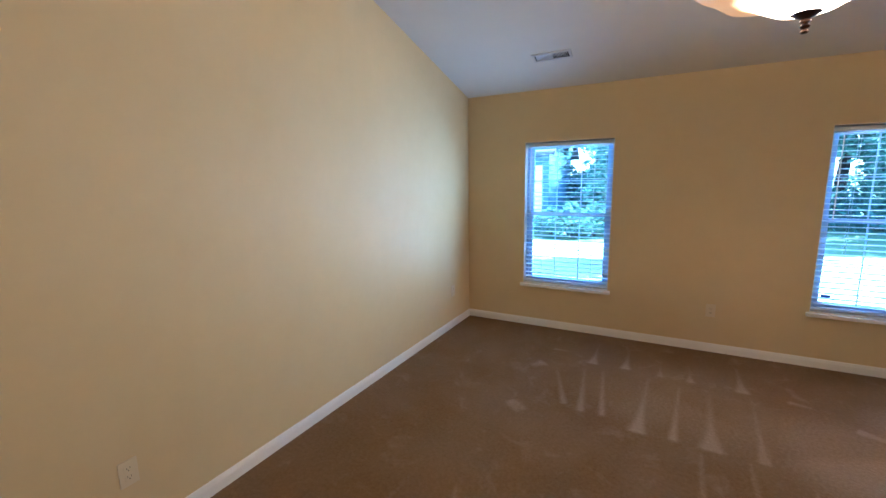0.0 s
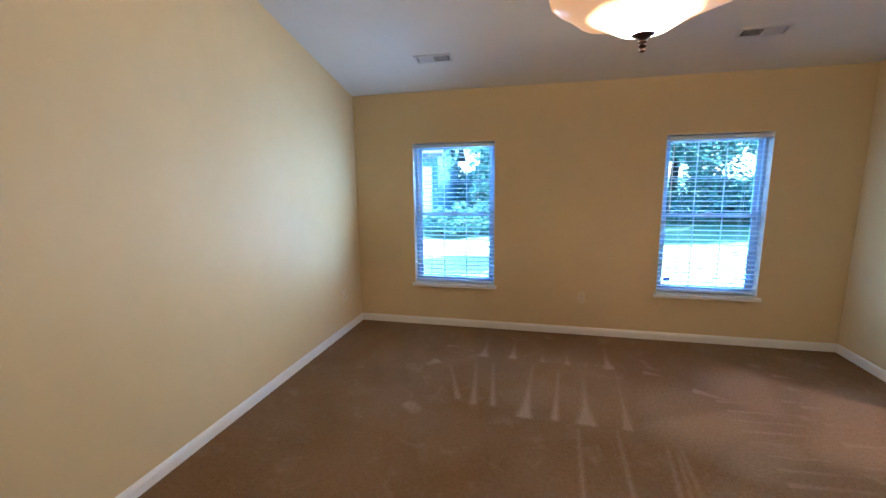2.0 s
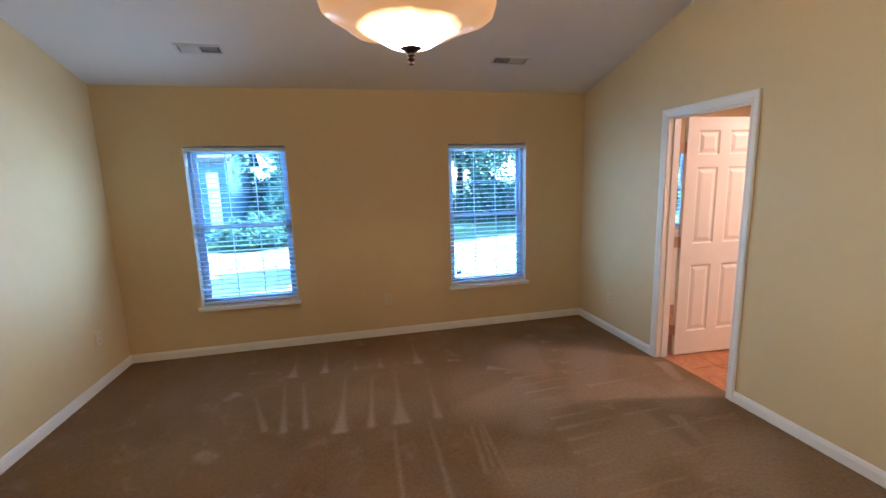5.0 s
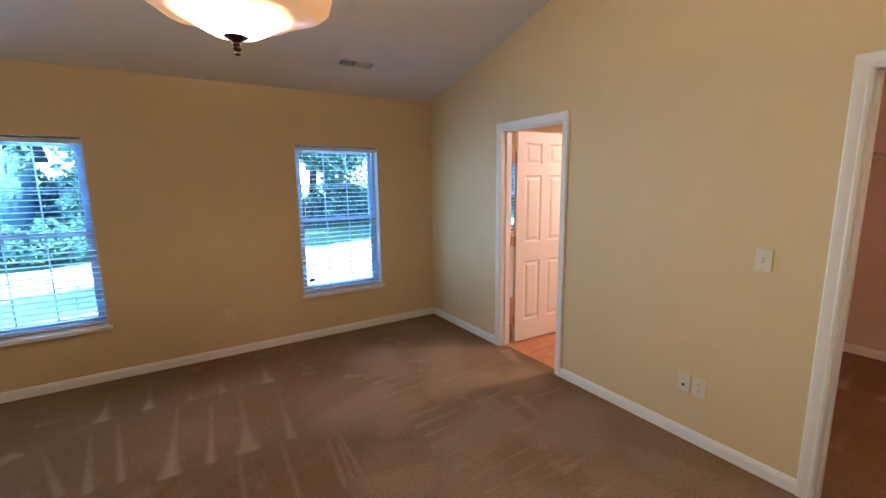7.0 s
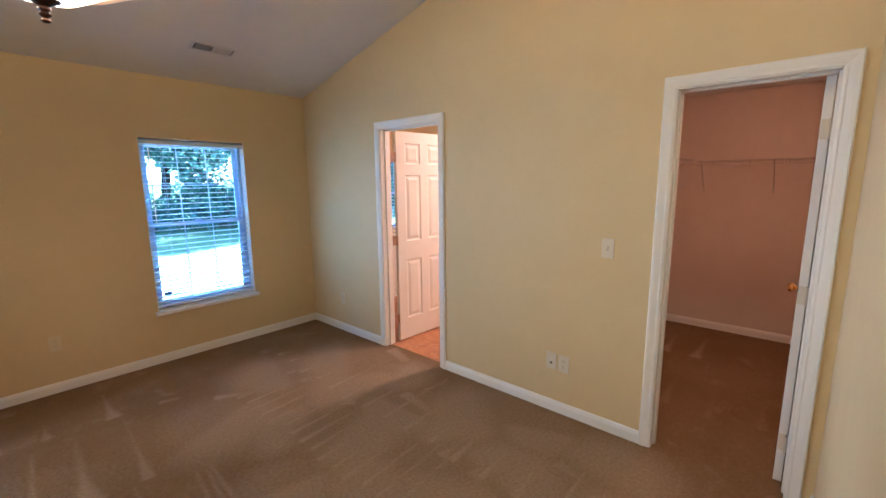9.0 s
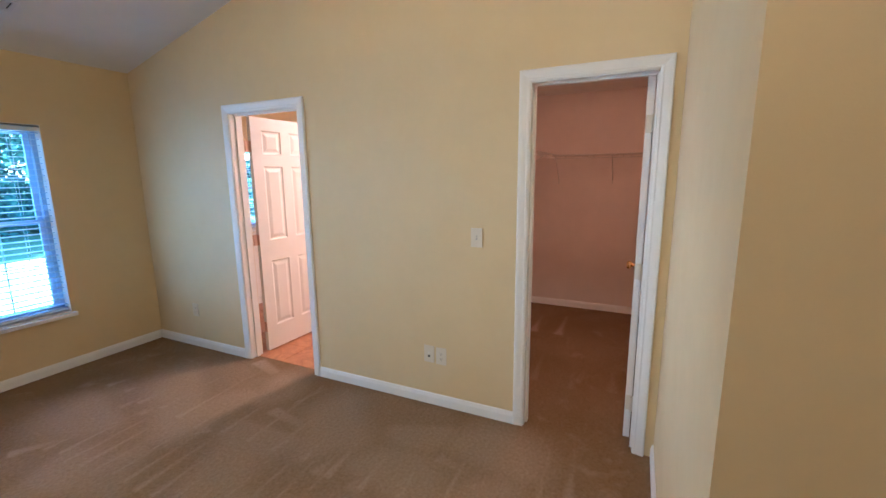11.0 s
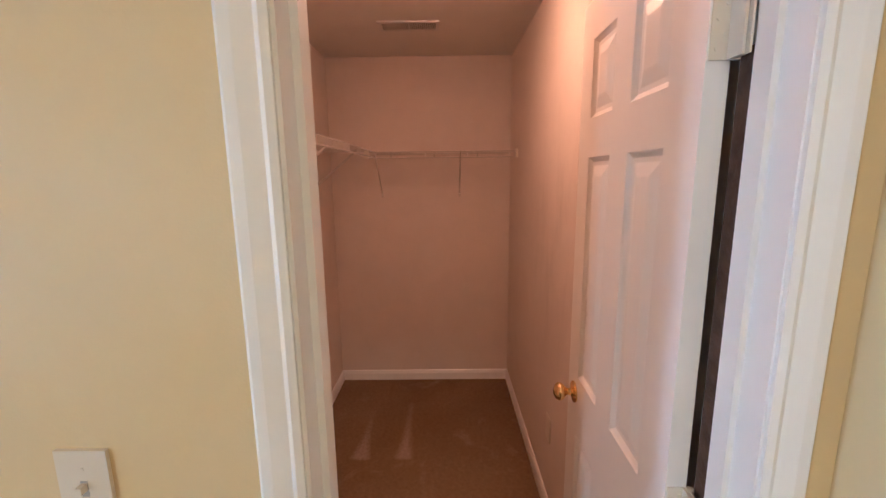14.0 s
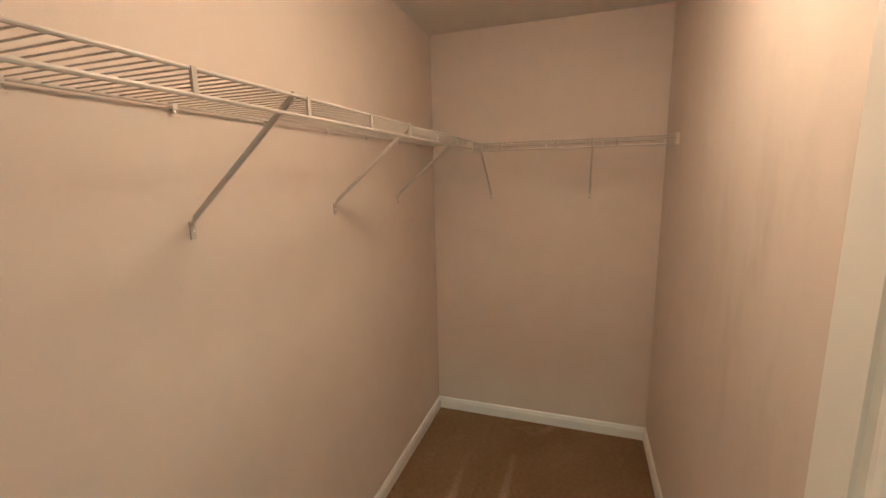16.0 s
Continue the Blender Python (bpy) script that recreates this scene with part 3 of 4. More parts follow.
# ---- windows and blinds ----
def window(name, x0, x1, z0, z1, label):
    """A white double-hung vinyl window with grilles, set deep in the wall."""
    top = thing(name, label, "window", kind="structure")
    ya, yb = YW + 0.085, YW + 0.15
    f = 0.032
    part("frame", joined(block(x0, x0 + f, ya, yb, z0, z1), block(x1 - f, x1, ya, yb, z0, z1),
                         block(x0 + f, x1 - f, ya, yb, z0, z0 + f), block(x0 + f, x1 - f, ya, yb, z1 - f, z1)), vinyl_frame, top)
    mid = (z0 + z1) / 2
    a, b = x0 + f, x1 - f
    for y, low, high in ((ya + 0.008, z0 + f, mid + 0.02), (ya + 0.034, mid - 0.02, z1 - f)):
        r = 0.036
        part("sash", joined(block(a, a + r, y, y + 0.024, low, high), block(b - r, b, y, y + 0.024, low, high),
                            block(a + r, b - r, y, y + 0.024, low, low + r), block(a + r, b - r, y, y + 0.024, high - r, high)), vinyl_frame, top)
        pane = part("pane", block(a + r, b - r, y + 0.010, y + 0.013, low + r, high - r), glass, top)
        pane.visible_shadow = False
        g = 0.0048
        wide = b - a - 2 * r
        for k in (1, 2):
            gx = a + r + wide * k / 3
            part("grille_bar", block(gx - g, gx + g, y + 0.003, y + 0.0095, low + r, high - r), vinyl_frame, top)
        gz = (low + high) / 2
        part("grille_bar", block(a + r, b - r, y + 0.0035, y + 0.009, gz - g, gz + g), vinyl_frame, top)
    lock = (x0 + x1) / 2
    part("sash_lock", block(lock - 0.03, lock + 0.03, ya - 0.008, ya + 0.01, mid + 0.02, mid + 0.034, 0.003), vinyl_frame, top)
    part("reveal", joined(block(x0 - 0.001, x0 + 0.004, YW + 0.001, ya, z0, z1), block(x1 - 0.004, x1 + 0.001, YW + 0.001, ya, z0, z1),
                          block(x0 + 0.004, x1 - 0.004, YW + 0.001, ya, z1 - 0.004, z1 + 0.001)), trim_paint, top)
    part("window_sill", soft(block(x0 - 0.023, x1 + 0.023, YW - 0.045, YW, z0 - 0.032, z0 - 0.004), 0.008, 3), trim_paint, top)
    part("sill_board", block(x0 - 0.001, x1 + 0.001, YW, ya, z0 - 0.001, z0 + 0.004), trim_paint, top)
    return top


def slat_mesh(w):
    """A slightly crowned two-inch slat, centred on its middle."""
    bm = bmesh.new()
    n, d = 6, 0.05
    rows = []
    for x in (-w / 2, w / 2):
        up = [bm.verts.new((x, -d / 2 + d * k / n, 0.0022 * math.sin(math.pi * k / n) + 0.0013)) for k in range(n + 1)]
        dn = [bm.verts.new((x, -d / 2 + d * k / n, 0.0022 * math.sin(math.pi * k / n) - 0.0013)) for k in range(n, -1, -1)]
        rows.append(up + dn)
    m = len(rows[0])
    for k in range(m):
        bm.faces.new((rows[0][k], rows[0][(k + 1) % m], rows[1][(k + 1) % m], rows[1][k]))
    bm.faces.new(rows[0]), bm.faces.new(rows[1][::-1])
    return mesh_of("slat", bm, sky_tinted_slat)


def blind(x0, x1, z0, z1, tilt):
    top = thing("window_blind", "white slatted horizontal blind, lowered and open", "blind", pose((x0 + x1) / 2, YW + 0.053, z0), "window blinds")
    w = x1 - x0 - 0.014
    h = z1 - z0
    part("headrail", soft(block(-w / 2 - 0.003, w / 2 + 0.003, -0.03, 0.03, h - 0.042, h - 0.012), 0.004), sky_tinted_slat, top)
    part("valance", soft(block(-w / 2 - 0.006, w / 2 + 0.006, -0.046, -0.038, h - 0.044, h - 0.014), 0.002), sky_tinted_slat, top, "white blind valance")
    part("bottom_rail", soft(block(-w / 2, w / 2, -0.025, 0.025, 0.012, 0.03), 0.005), sky_tinted_slat, top)
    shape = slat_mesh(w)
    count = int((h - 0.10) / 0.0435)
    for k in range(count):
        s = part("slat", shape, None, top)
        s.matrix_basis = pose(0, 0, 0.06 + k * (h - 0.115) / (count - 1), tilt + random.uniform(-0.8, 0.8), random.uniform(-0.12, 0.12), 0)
    for x in (-w * 0.3, w * 0.3):
        for y in (-0.026, 0.026):
            part("ladder_cord", rod((x, y, 0.02), (x, y, h - 0.05), 0.0011, 6), sky_tinted_slat, top)
    part("tilt_wand", rod((-w / 2 + 0.06, -0.052, h - 0.07), (-w / 2 + 0.058, -0.056, h - 0.72), 0.004, 8), clear_plastic, top)
    part("lift_cord", rod((w / 2 - 0.06, -0.052, h - 0.07), (w / 2 - 0.06, -0.052, h - 0.82), 0.0015, 6), sky_tinted_slat, top)
    return top


for k, (a, b) in enumerate(WINDOWS):
    window(f"window_{k + 1}", a, b, WIN_Z0, WIN_Z1, "white double-hung window with grilles behind a blind")
    blind(a, b, WIN_Z0 + 0.004, WIN_Z1 - 0.006, 2)
window("window_3", BATH_WIN[0], BATH_WIN[1], BATH_WIN[2], BATH_WIN[3], "white double-hung bathroom window")
blind(BATH_WIN[0], BATH_WIN[1], BATH_WIN[2] + 0.004, BATH_WIN[3] - 0.006, 0)
sticker = part("window_sticker", block(3.150, 3.212, YW + 0.098, YW + 0.1025, 0.562, 0.602), sticker_blue)
tagged(sticker, "small blue sticker on the lower window pane", "sticker")


# ---- bedroom lamp ----
LAMP = (2.292, 1.339)


BOWL = 0.765     # radius and depth of the bowl against its drawn profile


def bowl_wave(r, z, a, i):
    k = max(0.0, (r - 0.16) / 0.12)
    return r * (1 + 0.03 * k * math.cos(6 * a)), z - 0.006 * k * math.cos(6 * a)


def bowl_lamp(x, y, z):
    """Hanging bowl with its finial's tip at z."""
    top = thing("ceiling_lamp", "lit alabaster glass bowl lamp with dark bronze finial", "ceiling lamp", pose(x, y, z))
    outer = [(0.012, 0.064), (0.055, 0.064), (0.10, 0.078), (0.145, 0.103), (0.19, 0.131), (0.225, 0.148), (0.285, 0.163), (0.340, 0.184), (0.374, 0.214), (0.387, 0.262)]
    outer = [(a * BOWL, b * BOWL) for a, b in outer]
    inner = [(r - 0.006, h + 0.006) for r, h in reversed(outer[1:])]
    part("bowl", lathe(outer + inner + [(0.009, 0.057)], 96, bowl_wave), bowl_glass, top, "amber alabaster glass bowl, lit", True)
    finial = [(0.001, 0.0), (0.006, 0.001), (0.010, 0.006), (0.008, 0.012), (0.006, 0.015), (0.011, 0.020), (0.012, 0.025), (0.008, 0.029), (0.007, 0.033),
              (0.013, 0.038), (0.012, 0.043), (0.009, 0.047), (0.018, 0.053), (0.030, 0.062), (0.040, 0.070), (0.043, 0.076), (0.040, 0.080), (0.001, 0.081)]
    part("finial", lathe([(a * 1.1, b * 0.85 - 0.006) for a, b in finial], 28), bronze, top, "turned dark bronze finial", True)
    h = roof(y) - z
    part("stem", rod((0, 0, 0.058), (0, 0, h - 0.03), 0.008, 14), bronze, top, "", True)
    part("socket_plate", lathe([(0.001, 0.23), (0.05, 0.23), (0.055, 0.24), (0.04, 0.255), (0.001, 0.26)], 28), bronze, top, "", True)
    c = part("canopy", lathe([(0.012, -0.05), (0.03, -0.045), (0.06, -0.025), (0.07, -0.006), (0.07, 0.02)], 28), bronze, top, "", True)
    c.matrix_basis = pose(0, 0, h, -14, 0, 0)
    for k in range(3):
        a = 2 * math.pi * k / 3 + 0.4
        part("arm", rod((0.04 * math.cos(a), 0.04 * math.sin(a), 0.262), (0.285 * math.cos(a), 0.285 * math.sin(a), 0.188), 0.004, 8), bronze, top)
        lamp = new("bulb_light", bpy.data.lights.new("bulb_light", "POINT"))
        lamp.data.energy, lamp.data.shadow_soft_size, lamp.data.color = BULB_WATTS / 3, 0.03, (1.0, 0.64, 0.30)
        lamp.location = (x + 0.10 * math.cos(a + 1), y + 0.10 * math.sin(a + 1), z + 0.19)
    return top


bowl_lamp(*LAMP, 1.991)


def dome_lamp(x, y, z, r, glass_mat, label):
    top = thing("dome_lamp", label, "ceiling lamp", pose(x, y, z))
    part("base", lathe([(0.001, 0.0), (r, 0.0), (r + 0.006, -0.006), (r + 0.004, -0.02), (r - 0.004, -0.024), (0.001, -0.023)], 40), trim_paint, top, "", True)
    prof = [(r - 0.008, -0.022)] + [((r - 0.008) * math.cos(k * math.pi / 20), -0.022 - 0.055 * math.sin(k * math.pi / 20)) for k in range(1, 10)] + [(0.004, -0.077)]
    part("glass", lathe(prof, 40), glass_mat, top, "frosted glass dome, lit", True)
    part("finial", lathe([(0.008, -0.076), (0.009, -0.08), (0.005, -0.086), (0.001, -0.089)], 16), brass, top, "", True)
    return top


dome_lamp(5.60, 0.19, HC, 0.132, closet_glow, "lit frosted glass dome lamp on the closet ceiling")
# The second dome is added fill light, always out of view.
dome_lamp(2.5, -0.25, roof(-0.25) - 0.06, 0.24, fill_glow, "unseen dome lamp added on the sloping ceiling to fill the room with light")
dome_lamp(5.95, 1.8, 2.44, 0.15, bath_glow, "lit frosted glass dome lamp on the bathroom ceiling")


# ---- vents ----
def vent(m, w, d, label, split=True):
    """A two-way ceiling register; local -z faces the room."""
    top = thing("ceiling_vent", label, "vent", m)
    e = 0.02
    part("frame", joined(soft(block(-w / 2, w / 2, -d / 2, -d / 2 + e, -0.008, 0.002), 0.002), soft(block(-w / 2, w / 2, d / 2 - e, d / 2, -0.008, 0.002), 0.002),
                         soft(block(-w / 2, -w / 2 + e, -d / 2 + e, d / 2 - e, -0.008, 0.002), 0.002), soft(block(w / 2 - e, w / 2, -d / 2 + e, d / 2 - e, -0.008, 0.002), 0.002),
                         block(-0.004, 0.004, -d / 2 + e, d / 2 - e, -0.007, 0.0)), vent_paint, top)
    part("backing", block(-w / 2 + e, w / 2 - e, -d / 2 + e, d / 2 - e, -0.0015, -0.0005), duct_dark, top)
    bm = block(-0.0006, 0.0006, -d / 2 + e, d / 2 - e, -0.0055, 0.0055)
    shape = mesh_of("slat", bm, vent_paint)
    n = int((w / 2 - e - 0.006) / 0.0115)
    for side in (-1, 1):
        for k in range(n):
            s = part("slat", shape, None, top)
            s.matrix_basis = pose(side * (0.011 + k * 0.0115), 0, -0.0055, 0, -50 * (side if split else 1), 0)
    return top


tilt = math.degrees(math.atan(-0.257))
for vx, turn in ((1.041, 0), (3.505, 0)):
    vent(pose(vx, 3.425, roof(3.425) - 0.001) @ pose(0, 0, 0, tilt, 0, 0) @ pose(0, 0, 0, 0, 0, turn), 0.325, 0.125, "white two-way ceiling register with a dark half")
vent(pose(6.525, 0.385, HC - 0.001, 0, 0, 90), 0.33, 0.14, "white louvred register in the closet ceiling", False)


# ---- switch and outlets ----
def plate(name, label, category, m, cover=None):
    """Wall plate; local x across, z up, -y faces the room."""
    top = thing(name, label, category, m)
    part("cover", soft(block(-0.036, 0.036, -0.006, 0.0, -0.058, 0.058), 0.003), cover or plastic, top)
    return top


def screw(top, x, z):
    part("screw", rod((x, -0.006, z), (x, -0.0072, z), 0.003, 10), plastic, top)


def light_switch(m):
    top = plate("light_switch", "white toggle light switch on a wall plate", "light switch", m)
    part("toggle_slot", block(-0.005, 0.005, -0.0066, -0.006, -0.012, 0.012), shade_grey, top)
    part("toggle", soft(block(-0.004, 0.004, -0.017, -0.006, -0.002, 0.009), 0.0015), plastic, top)
    screw(top, 0, 0.03), screw(top, 0, -0.03)


def outlet(m, label="ivory duplex power outlet low on the wall", cover=ivory):
    top = plate("power_outlet", label, "outlet", m, cover)
    for z in (-0.0195, 0.0195):
        face = part("socket", soft(block(-0.0165, 0.0165, -0.0078, -0.006, z - 0.0135, z + 0.0135), 0.0008), cover, top)
        part("slot", joined(block(-0.0075, -0.0055, -0.0082, -0.0077, z - 0.001, z + 0.008), block(0.0055, 0.0075, -0.0082, -0.0077, z - 0.001, z + 0.008),
                            rod((0, -0.0082, z - 0.007), (0, -0.0077, z - 0.007), 0.0026, 10)), slot_dark, face)
    screw(top, 0, 0.0)


def cable_plate(m):
    top = plate("cable_plate", "white wall plate with cable and phone sockets", "wall plate", m)
    part("coax_socket", joined(rod((0.0, -0.006, 0.012), (0.0, -0.016, 0.012), 0.0045, 12), rod((0, -0.016, 0.012), (0, -0.0165, 0.012), 0.002, 8)), steel, top, "threaded metal cable socket")
    part("phone_socket", block(-0.008, 0.008, -0.0066, -0.006, -0.022, -0.008), slot_dark, top)
    screw(top, 0, 0.042), screw(top, 0, -0.042)


light_switch(pose(X1, 0.700, 1.168, 0, 0, -90))
outlet(pose(X1, 0.947, 0.356, 0, 0, -90), "white duplex power outlet beside a cable plate", plastic)
cable_plate(pose(X1, 1.037, 0.360, 0, 0, -90))
outlet(pose(X1, 3.437, 0.35, 0, 0, -90))
outlet(pose(0, 0.468, 0.36, 0, 0, 90))
outlet(pose(0, 3.576, 0.40, 0, 0, 90))
outlet(pose(2.388, YW, 0.385, 0, 0, 0), "ivory duplex power outlet between the windows")
top = plate("blank_plate", "white blank plate low on the closet wall", "wall plate", pose(5.84, YC0, 0.42, 0, 0, 180))
screw(top, 0, 0.03), screw(top, 0, -0.03)


# ---- closet shelves ----
def wire_shelf(length, m, label, brackets, skip=0.0, d=0.302):
    """A coated wire shelf. Local x along the wall, y from the wall (0) out to the lip (-0.29), z = 0 at the deck."""
    top = thing("wire_shelf", label, "wire shelf", m, "closet shelves")
    part("back_rail", rod((0, -0.012, -0.003), (length, -0.012, -0.003), 0.0034, 8), shelf_coat, top)
    part("middle_rail", rod((0, -d * 0.52, -0.004), (length, -d * 0.52, -0.004), 0.0022, 8), shelf_coat, top)
    part("front_rail", rod((0, -d, -0.003), (length, -d, -0.003), 0.0036, 8), shelf_coat, top)
    part("lip_rail", rod((0, -d - 0.002, -0.042), (length, -d - 0.002, -0.042), 0.004, 8), shelf_coat, top)
    wire_shape = mesh_of("wire", rod((0, -0.010, 0.0), (0, -d + 0.002, 0.0), 0.0017, 6), shelf_coat)
    for k in range(int((length - 0.01) / 0.0254)):
        w = part("wire", wire_shape, None, top)
        w.location = (0.012 + k * 0.0254, 0, 0)
    post = mesh_of("lip_post", soft(block(-0.0045, 0.0045, -d - 0.0055, -d + 0.0005, -0.044, 0.0), 0.001), shelf_coat)
    k = 0.15 + skip
    while k < length:
        p = part("lip_post", post, None, top)
        p.location = (k, 0, 0)
        k += 0.28
    for x in brackets:
        a, b = Vector((x, -d + 0.002, -0.006)), Vector((x, -0.014, -0.262))
        arm = part("bracket", joined(*[rod(a + Vector((0, 0, dz)), b + Vector((0, 0, dz)), 0.005, 8) for dz in (0.0, 0.005)],
                                     rod(b, (x, -0.005, -0.275), 0.0045, 8), block(x - 0.007, x + 0.007, -0.005, -0.001, -0.31, -0.268),
                                     rod((x, -d + 0.002, -0.006), (x, -d + 0.002, 0.004), 0.0045, 8)), shelf_coat, top, "diagonal shelf support brace")
        part("screw", rod((x, -0.005, -0.29), (x, -0.0075, -0.29), 0.0035, 10), steel, arm)
    x = 0.36
    while x < length:
        clip = part("wall_clip", soft(block(x - 0.006, x + 0.006, -0.017, 0.0, -0.012, 0.002), 0.003), clear_plastic, top, "clear plastic wall clip")
        part("nail", rod((x, -0.012, -0.013), (x, -0.014, -0.02), 0.003, 8), steel, clip, "steel clip screw")
        x += 0.30
    return top


DECK = 1.757
wire_shelf(XC1 - XC0 - 0.012, pose(XC0 + 0.008, YC1 - 0.001, DECK), "white wire shelf along the closet wall", (0.675, 1.288, 1.862), 0.007, 0.326)
end_shelf = wire_shelf(YC1 - 0.322 - YC0, pose(XC1 - 0.001, YC1 - 0.327, DECK - 0.014, 0, 0, -90), "white wire shelf across the closet end wall", (0.04, 0.603), 0.0)
part("end_bracket", soft(block(0.957, 0.971, -0.322, -0.272, -0.045, 0.008), 0.003), plastic, end_shelf, "white plastic end bracket")
part("corner_clip", soft(block(-0.022, 0.006, -0.315, -0.292, -0.042, 0.008), 0.004), plastic, end_shelf, "white plastic corner clip")


# ---- outdoors ----
G = -0.35
ground = bmesh.new()
for x0, x1, y0, y1 in ((-400, 400, OUT, 600), (-400, -T, -400, OUT), (XB1 + 0.4, 400, -400, OUT), (-T, XB1 + 0.4, -400, BACK - T)):
    ground.faces.new([ground.verts.new((x, y, G)) for x, y in ((x0, y0), (x1, y0), (x1, y1), (x0, y1))])
setting("ground", ground, lawn, "mown green lawn under trees", "ground")
setting("driveway", block(-14, 18, 5.4, 12.6, G - 0.1, G + 0.03), concrete, "pale sunlit concrete drive", "driveway")
setting("foundation", block(-T, XC1 + T + 0.1, BACK - T, OUT - 0.01, G - 0.1, -0.008), concrete, "concrete house foundation", "foundation")


def tree(x, y, height, spread, seed, leaves=1500):
    """Tapered trunk, limbs and a ragged crown of small leaf blades."""
    rng = random.Random(seed)
    # The tree short of y = 12 is unseen, added to shade the drive.
    top = thing("tree", "leafy green tree" + (" beyond the lawn" if y > 12 else " out of view, added to shade the drive"), "tree", pose(x, y, G), "garden trees")
    bm = bmesh.new()
    tips = []

    def limb(a, b, r0, r1):
        turn = (b - a).to_track_quat("Z", "Y").to_matrix()
        rings = [[bm.verts.new(c + turn @ Vector((r * math.cos(k * 1.0472), r * math.sin(k * 1.0472), 0))) for k in range(6)] for c, r in ((a, r0), (b, r1))]
        for k in range(6):
            bm.faces.new((rings[0][k], rings[0][(k + 1) % 6], rings[1][(k + 1) % 6], rings[1][k]))

    at, r = Vector((0, 0, -0.2)), height * 0.024
    for k in range(5):
        to = at + Vector((rng.uniform(-0.25, 0.25), rng.uniform(-0.25, 0.25), height * 0.17))
        limb(at, to, r, r * 0.78)
        at, r = to, r * 0.78
        if k >= 1:
            for j in range(4):
                a = rng.uniform(0, 6.28)
                out = Vector((math.cos(a), math.sin(a), rng.uniform(0.1, 0.6))) * spread * rng.uniform(0.45, 1.0) * (1.1 - 0.14 * k)
                limb(at, at + out, r * 0.5, r * 0.12)
                tips += [at + out, at + out * 0.65]
    part("trunk", bm, bark, top, "", True)
    verts, faces = [], []
    for k in range(leaves):
        c = Vector(rng.choice(tips)) + Vector((rng.gauss(0, 0.36), rng.gauss(0, 0.36), rng.gauss(0, 0.28)))
        s = rng.uniform(0.06, 0.12)
        u = Vector((rng.gauss(0, 1), rng.gauss(0, 1), rng.gauss(0, 0.6))).normalized()
        v = u.cross(Vector((rng.gauss(0, 1), rng.gauss(0, 1), rng.gauss(0, 1)))).normalized()
        n = len(verts)
        verts += [c - u * s, c + v * s * 0.5, c + u * s, c - v * s * 0.5]
        faces.append((n, n + 1, n + 2, n + 3))
    m = bpy.data.meshes.new("crown")
    m.from_pydata([tuple(v) for v in verts], [], faces)
    m.materials.append(leaf_mat)
    part("crown", m, None, top, "ragged green leaf crown")


# Those at x 3.4, 5.4, 10.8 and 13.4 are added to shade the lawn.
for k, (tx, ty, th, sp) in enumerate(((-9.5, 15.5, 9, 3.0), (-3.2, 23.5, 11, 3.4), (3.4, 19.6, 9, 2.8), (5.4, 18.6, 9, 3.0), (1.7, 9.55, 3.7, 0.9), (10.8, 17.8, 10, 3.2), (13.4, 18.4, 11, 3.6),
                                      (16.0, 17.0, 10, 3.3), (-10.5, 21.0, 11, 3.6), (3.5, 24.0, 12, 3.8), (8.2, 22.5, 11, 3.6), (22.0, 22.0, 11, 3.6), (-0.6, 21.5, 9, 3.2), (-1.6, 24.5, 10, 3.6))):
    tree(tx, ty, th, sp, 40 + k, 12000)


def shrub(x, y, size, seed, leaves=1600):
    """A rounded, ragged bush of small leaves on a few short stems."""
    rng = random.Random(seed)
    top = thing("shrub", "low leafy green shrub on the lawn", "shrub", pose(x, y, G), "garden shrubs")
    stems = [rod((0, 0, -0.05), (0.4 * size * math.cos(a), 0.4 * size * math.sin(a), 0.7 * size), 0.012, 6) for a in (0.3, 1.7, 2.9, 4.1, 5.4)]
    part("stems", joined(*stems), bark, top)
    verts, faces = [], []
    for k in range(leaves):
        a, b = rng.uniform(0, 6.283), rng.uniform(-0.5, 1.5)
        d = size * rng.uniform(0.55, 1.0) * (1 + 0.18 * math.sin(3 * a + seed) + 0.12 * math.sin(5 * b))
        c = Vector((d * math.cos(a) * math.cos(b), d * math.sin(a) * math.cos(b), 0.5 * size + 0.75 * d * math.sin(b)))
        s = rng.uniform(0.05, 0.10)
        u = Vector((rng.gauss(0, 1), rng.gauss(0, 1), rng.gauss(0, 0.6))).normalized()
        v = u.cross(Vector((rng.gauss(0, 1), rng.gauss(0, 1), rng.gauss(0, 1)))).normalized()
        n = len(verts)
        verts += [tuple(p) for p in (c - u * s, c + v * s * 0.5, c + u * s, c - v * s * 0.5)]
        faces.append((n, n + 1, n + 2, n + 3))
    m = bpy.data.meshes.new("foliage")
    m.from_pydata(verts, [], faces)
    m.materials.append(leaf_mat)
    part("foliage", m, None, top)


for k, (tx, ty, size) in enumerate(((-0.75, 13.6, 0.8), (-1.5, 14.1, 0.7), (-0.1, 14.3, 0.75))):
    shrub(tx, ty, size, 70 + k)

siding_paint = paint("blue_grey_siding", (0.10, 0.17, 0.215), (0.085, 0.145, 0.185), 0.6, 0.05)
shingle = earth("grey_shingles", (0.09, 0.09, 0.095), (0.15, 0.145, 0.14), 8.0)


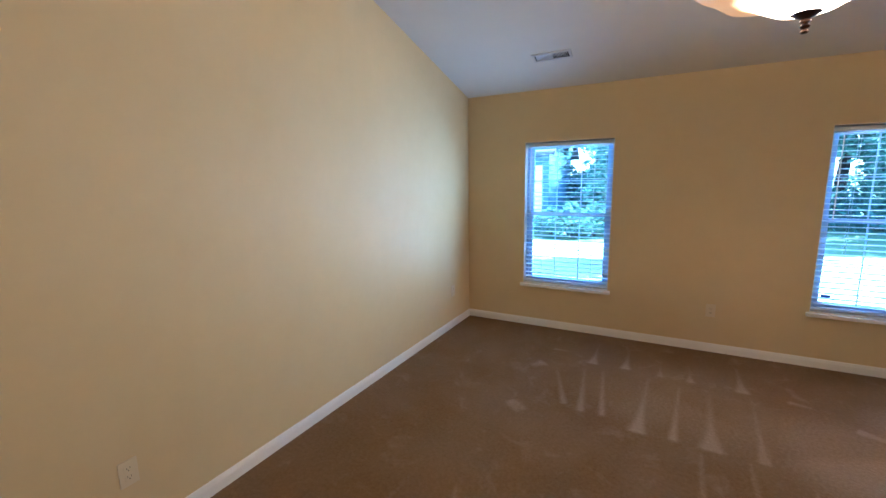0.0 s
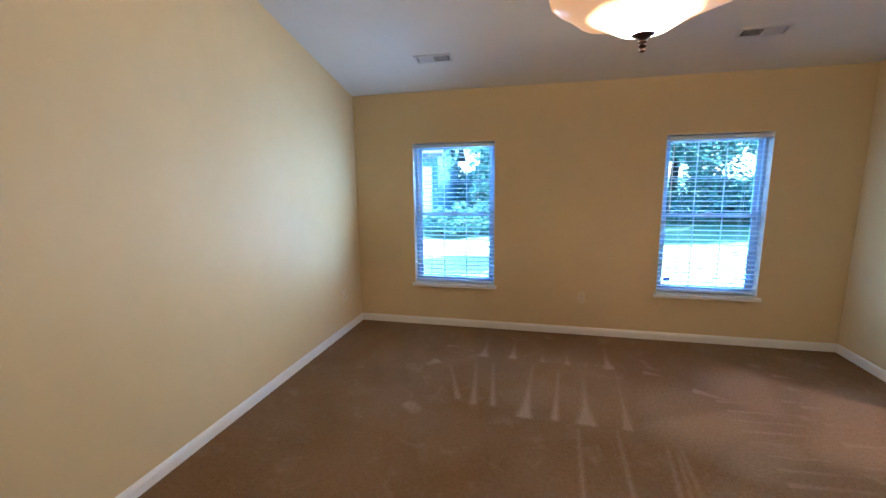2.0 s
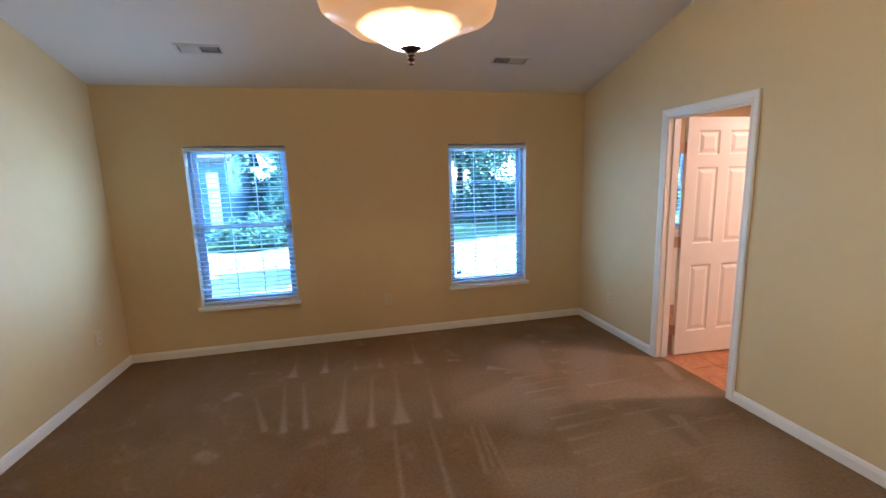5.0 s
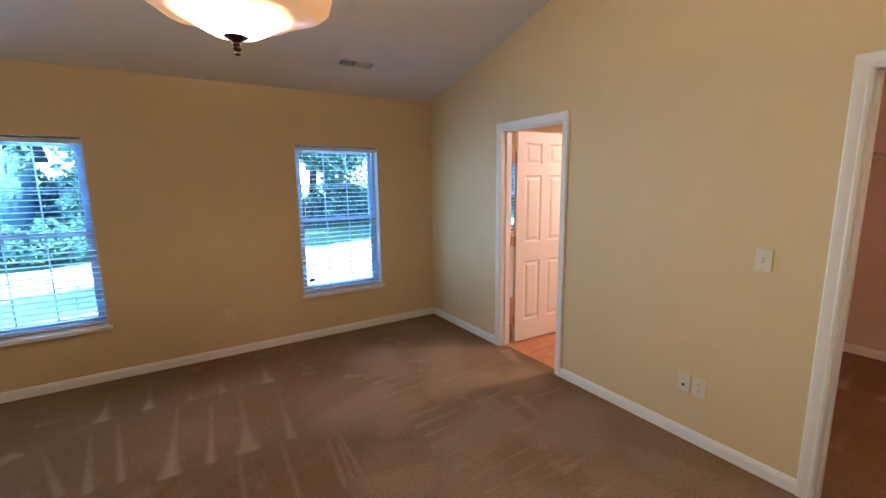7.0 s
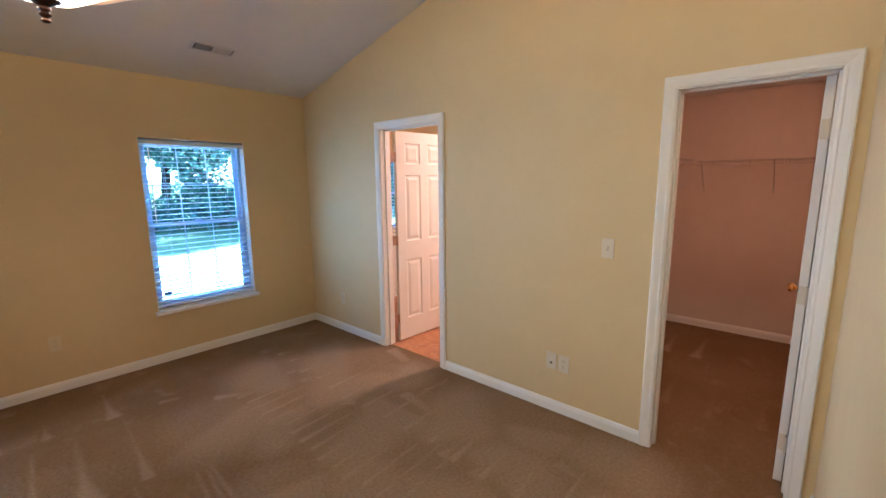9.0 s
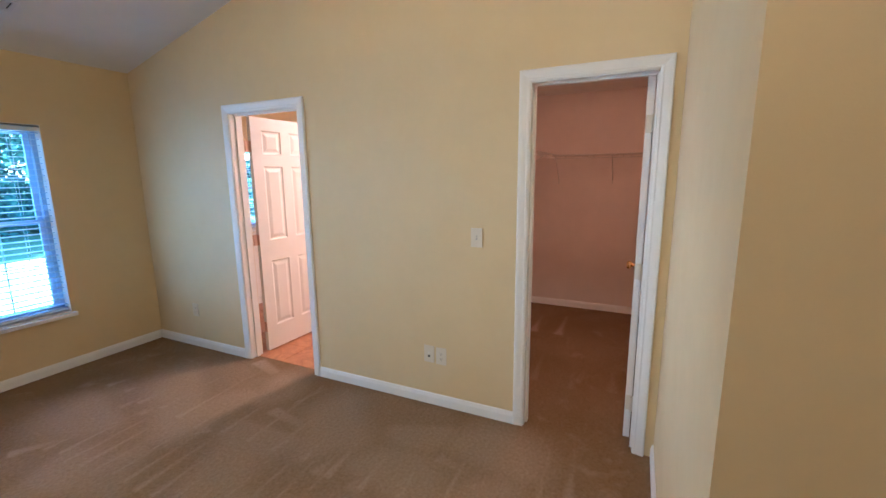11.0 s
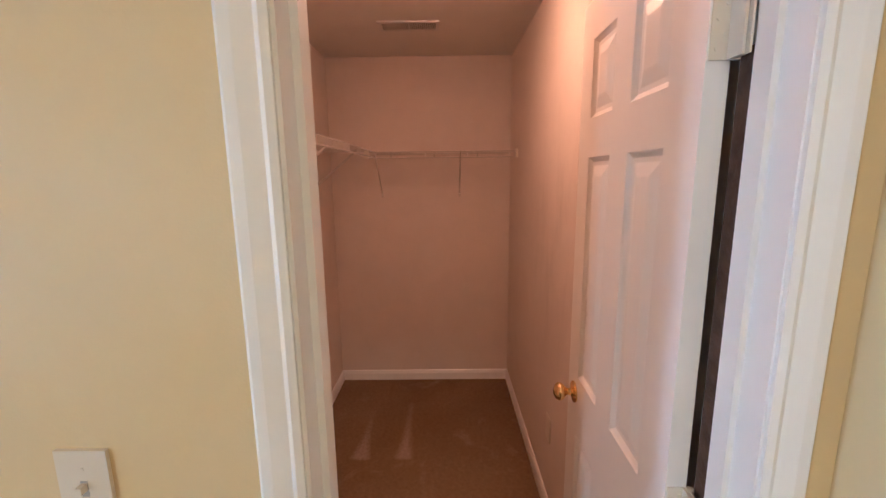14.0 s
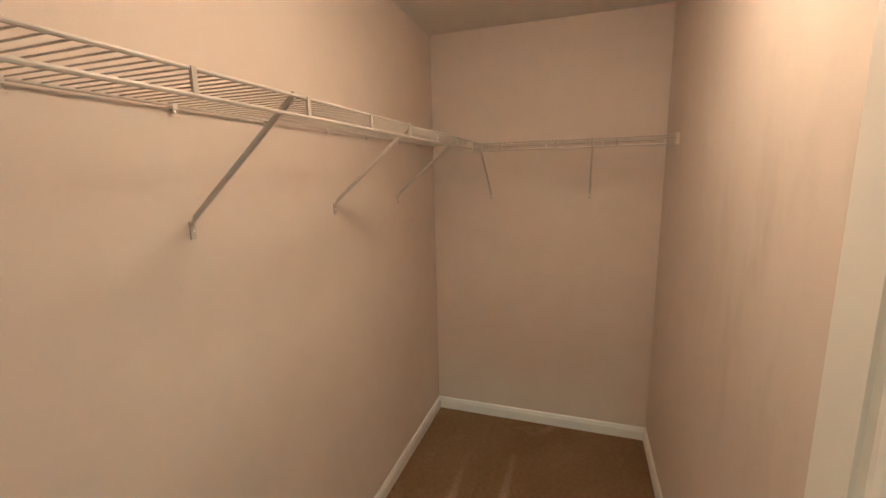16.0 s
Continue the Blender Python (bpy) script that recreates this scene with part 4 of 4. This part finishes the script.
def neighbour_house(x0, x1, y0, y1):
    """A low sided house across the drive, seen through the blinds."""
    top = thing("house", "pale blue-grey sided house beyond the drive", "house", pose(x0, y0, G))
    w, d, h = x1 - x0, y1 - y0, 3.0
    part("wall", block(0, w, 0.03, d, -0.1, h), siding_paint, top)
    board = mesh_of("siding_board", block(0, w, 0, 0.03, 0, 0.19, 0.006), siding_paint)
    for k in range(15):
        b = part("siding_board", board, None, top)
        b.matrix_basis = pose(0, 0, 0.02 + k * 0.2, -3, 0, 0)
    bm = bmesh.new()
    rows = [[bm.verts.new(c) for c in ((x, -0.4, h - 0.05), (x, d / 2, h + 1.9), (x, d + 0.4, h - 0.05), (x, d + 0.4, h - 0.2), (x, d / 2, h + 1.75), (x, -0.4, h - 0.2))] for x in (-0.3, w + 0.3)]
    for k in range(6):
        bm.faces.new((rows[0][k], rows[0][(k + 1) % 6], rows[1][(k + 1) % 6], rows[1][k]))
    bm.faces.new(rows[0]), bm.faces.new(rows[1][::-1])
    part("roof", bm, shingle, top)
    part("corner_board", block(w - 0.1, w + 0.02, -0.03, 0.06, 0, h), siding_paint, top)
    # White slab that paints a patch of sun on the shaded wall.
    part("sunlit_patch", block(w - 0.62, w - 0.24, -0.045, 0.02, 0.35, 2.45, 0.01), pale_outside, top, "pale slab standing in for a sunlit patch of the house wall")
    return top


neighbour_house(-9.0, -2.15, 16.2, 20.5)

rng = random.Random(5)
verts, faces = [], []
for k in range(165000):
    a = rng.uniform(-14, 26)
    c = Vector((a, 21.5 + 1.2 * math.sin(a * 0.5) + rng.gauss(0, 1.3), G + rng.uniform(0, 1) ** 1.15 * (5.0 + 0.8 * math.sin(a * 0.9) + 0.6 * math.sin(a * 2.3))))
    if noise.noise(Vector((c.x * 0.42, c.y * 0.12, c.z * 0.6))) < -0.15:
        continue
    s = rng.uniform(0.09, 0.16)
    u = Vector((rng.gauss(0, 1), rng.gauss(0, 1), rng.gauss(0, 0.6))).normalized()
    v = u.cross(Vector((rng.gauss(0, 1), rng.gauss(0, 1), rng.gauss(0, 1)))).normalized()
    n = len(verts)
    verts += [tuple(p) for p in (c - u * s, c + v * s * 0.5, c + u * s, c - v * s * 0.5)]
    faces.append((n, n + 1, n + 2, n + 3))
m = bpy.data.meshes.new("far_woods")
m.from_pydata(verts, [], faces)
m.materials.append(leaf_mat)
tagged(part("far_woods", m, None), "dense green undergrowth at the wood's edge", "woods", kind="stuff")

# ---- bathroom floor tiles ----
tile_shape = mesh_of("tile", soft(block(0.002, 0.303, 0.002, 0.303, -0.006, 0.0), 0.0015, 1), tile_vinyl)
for i in range(7):
    for j in range(9):
        t = part("tile", tile_shape, None, bath_floor)
        t.location = (X1 + 0.062 + i * 0.305, YC1 + T + 0.12 + j * 0.305, 0)
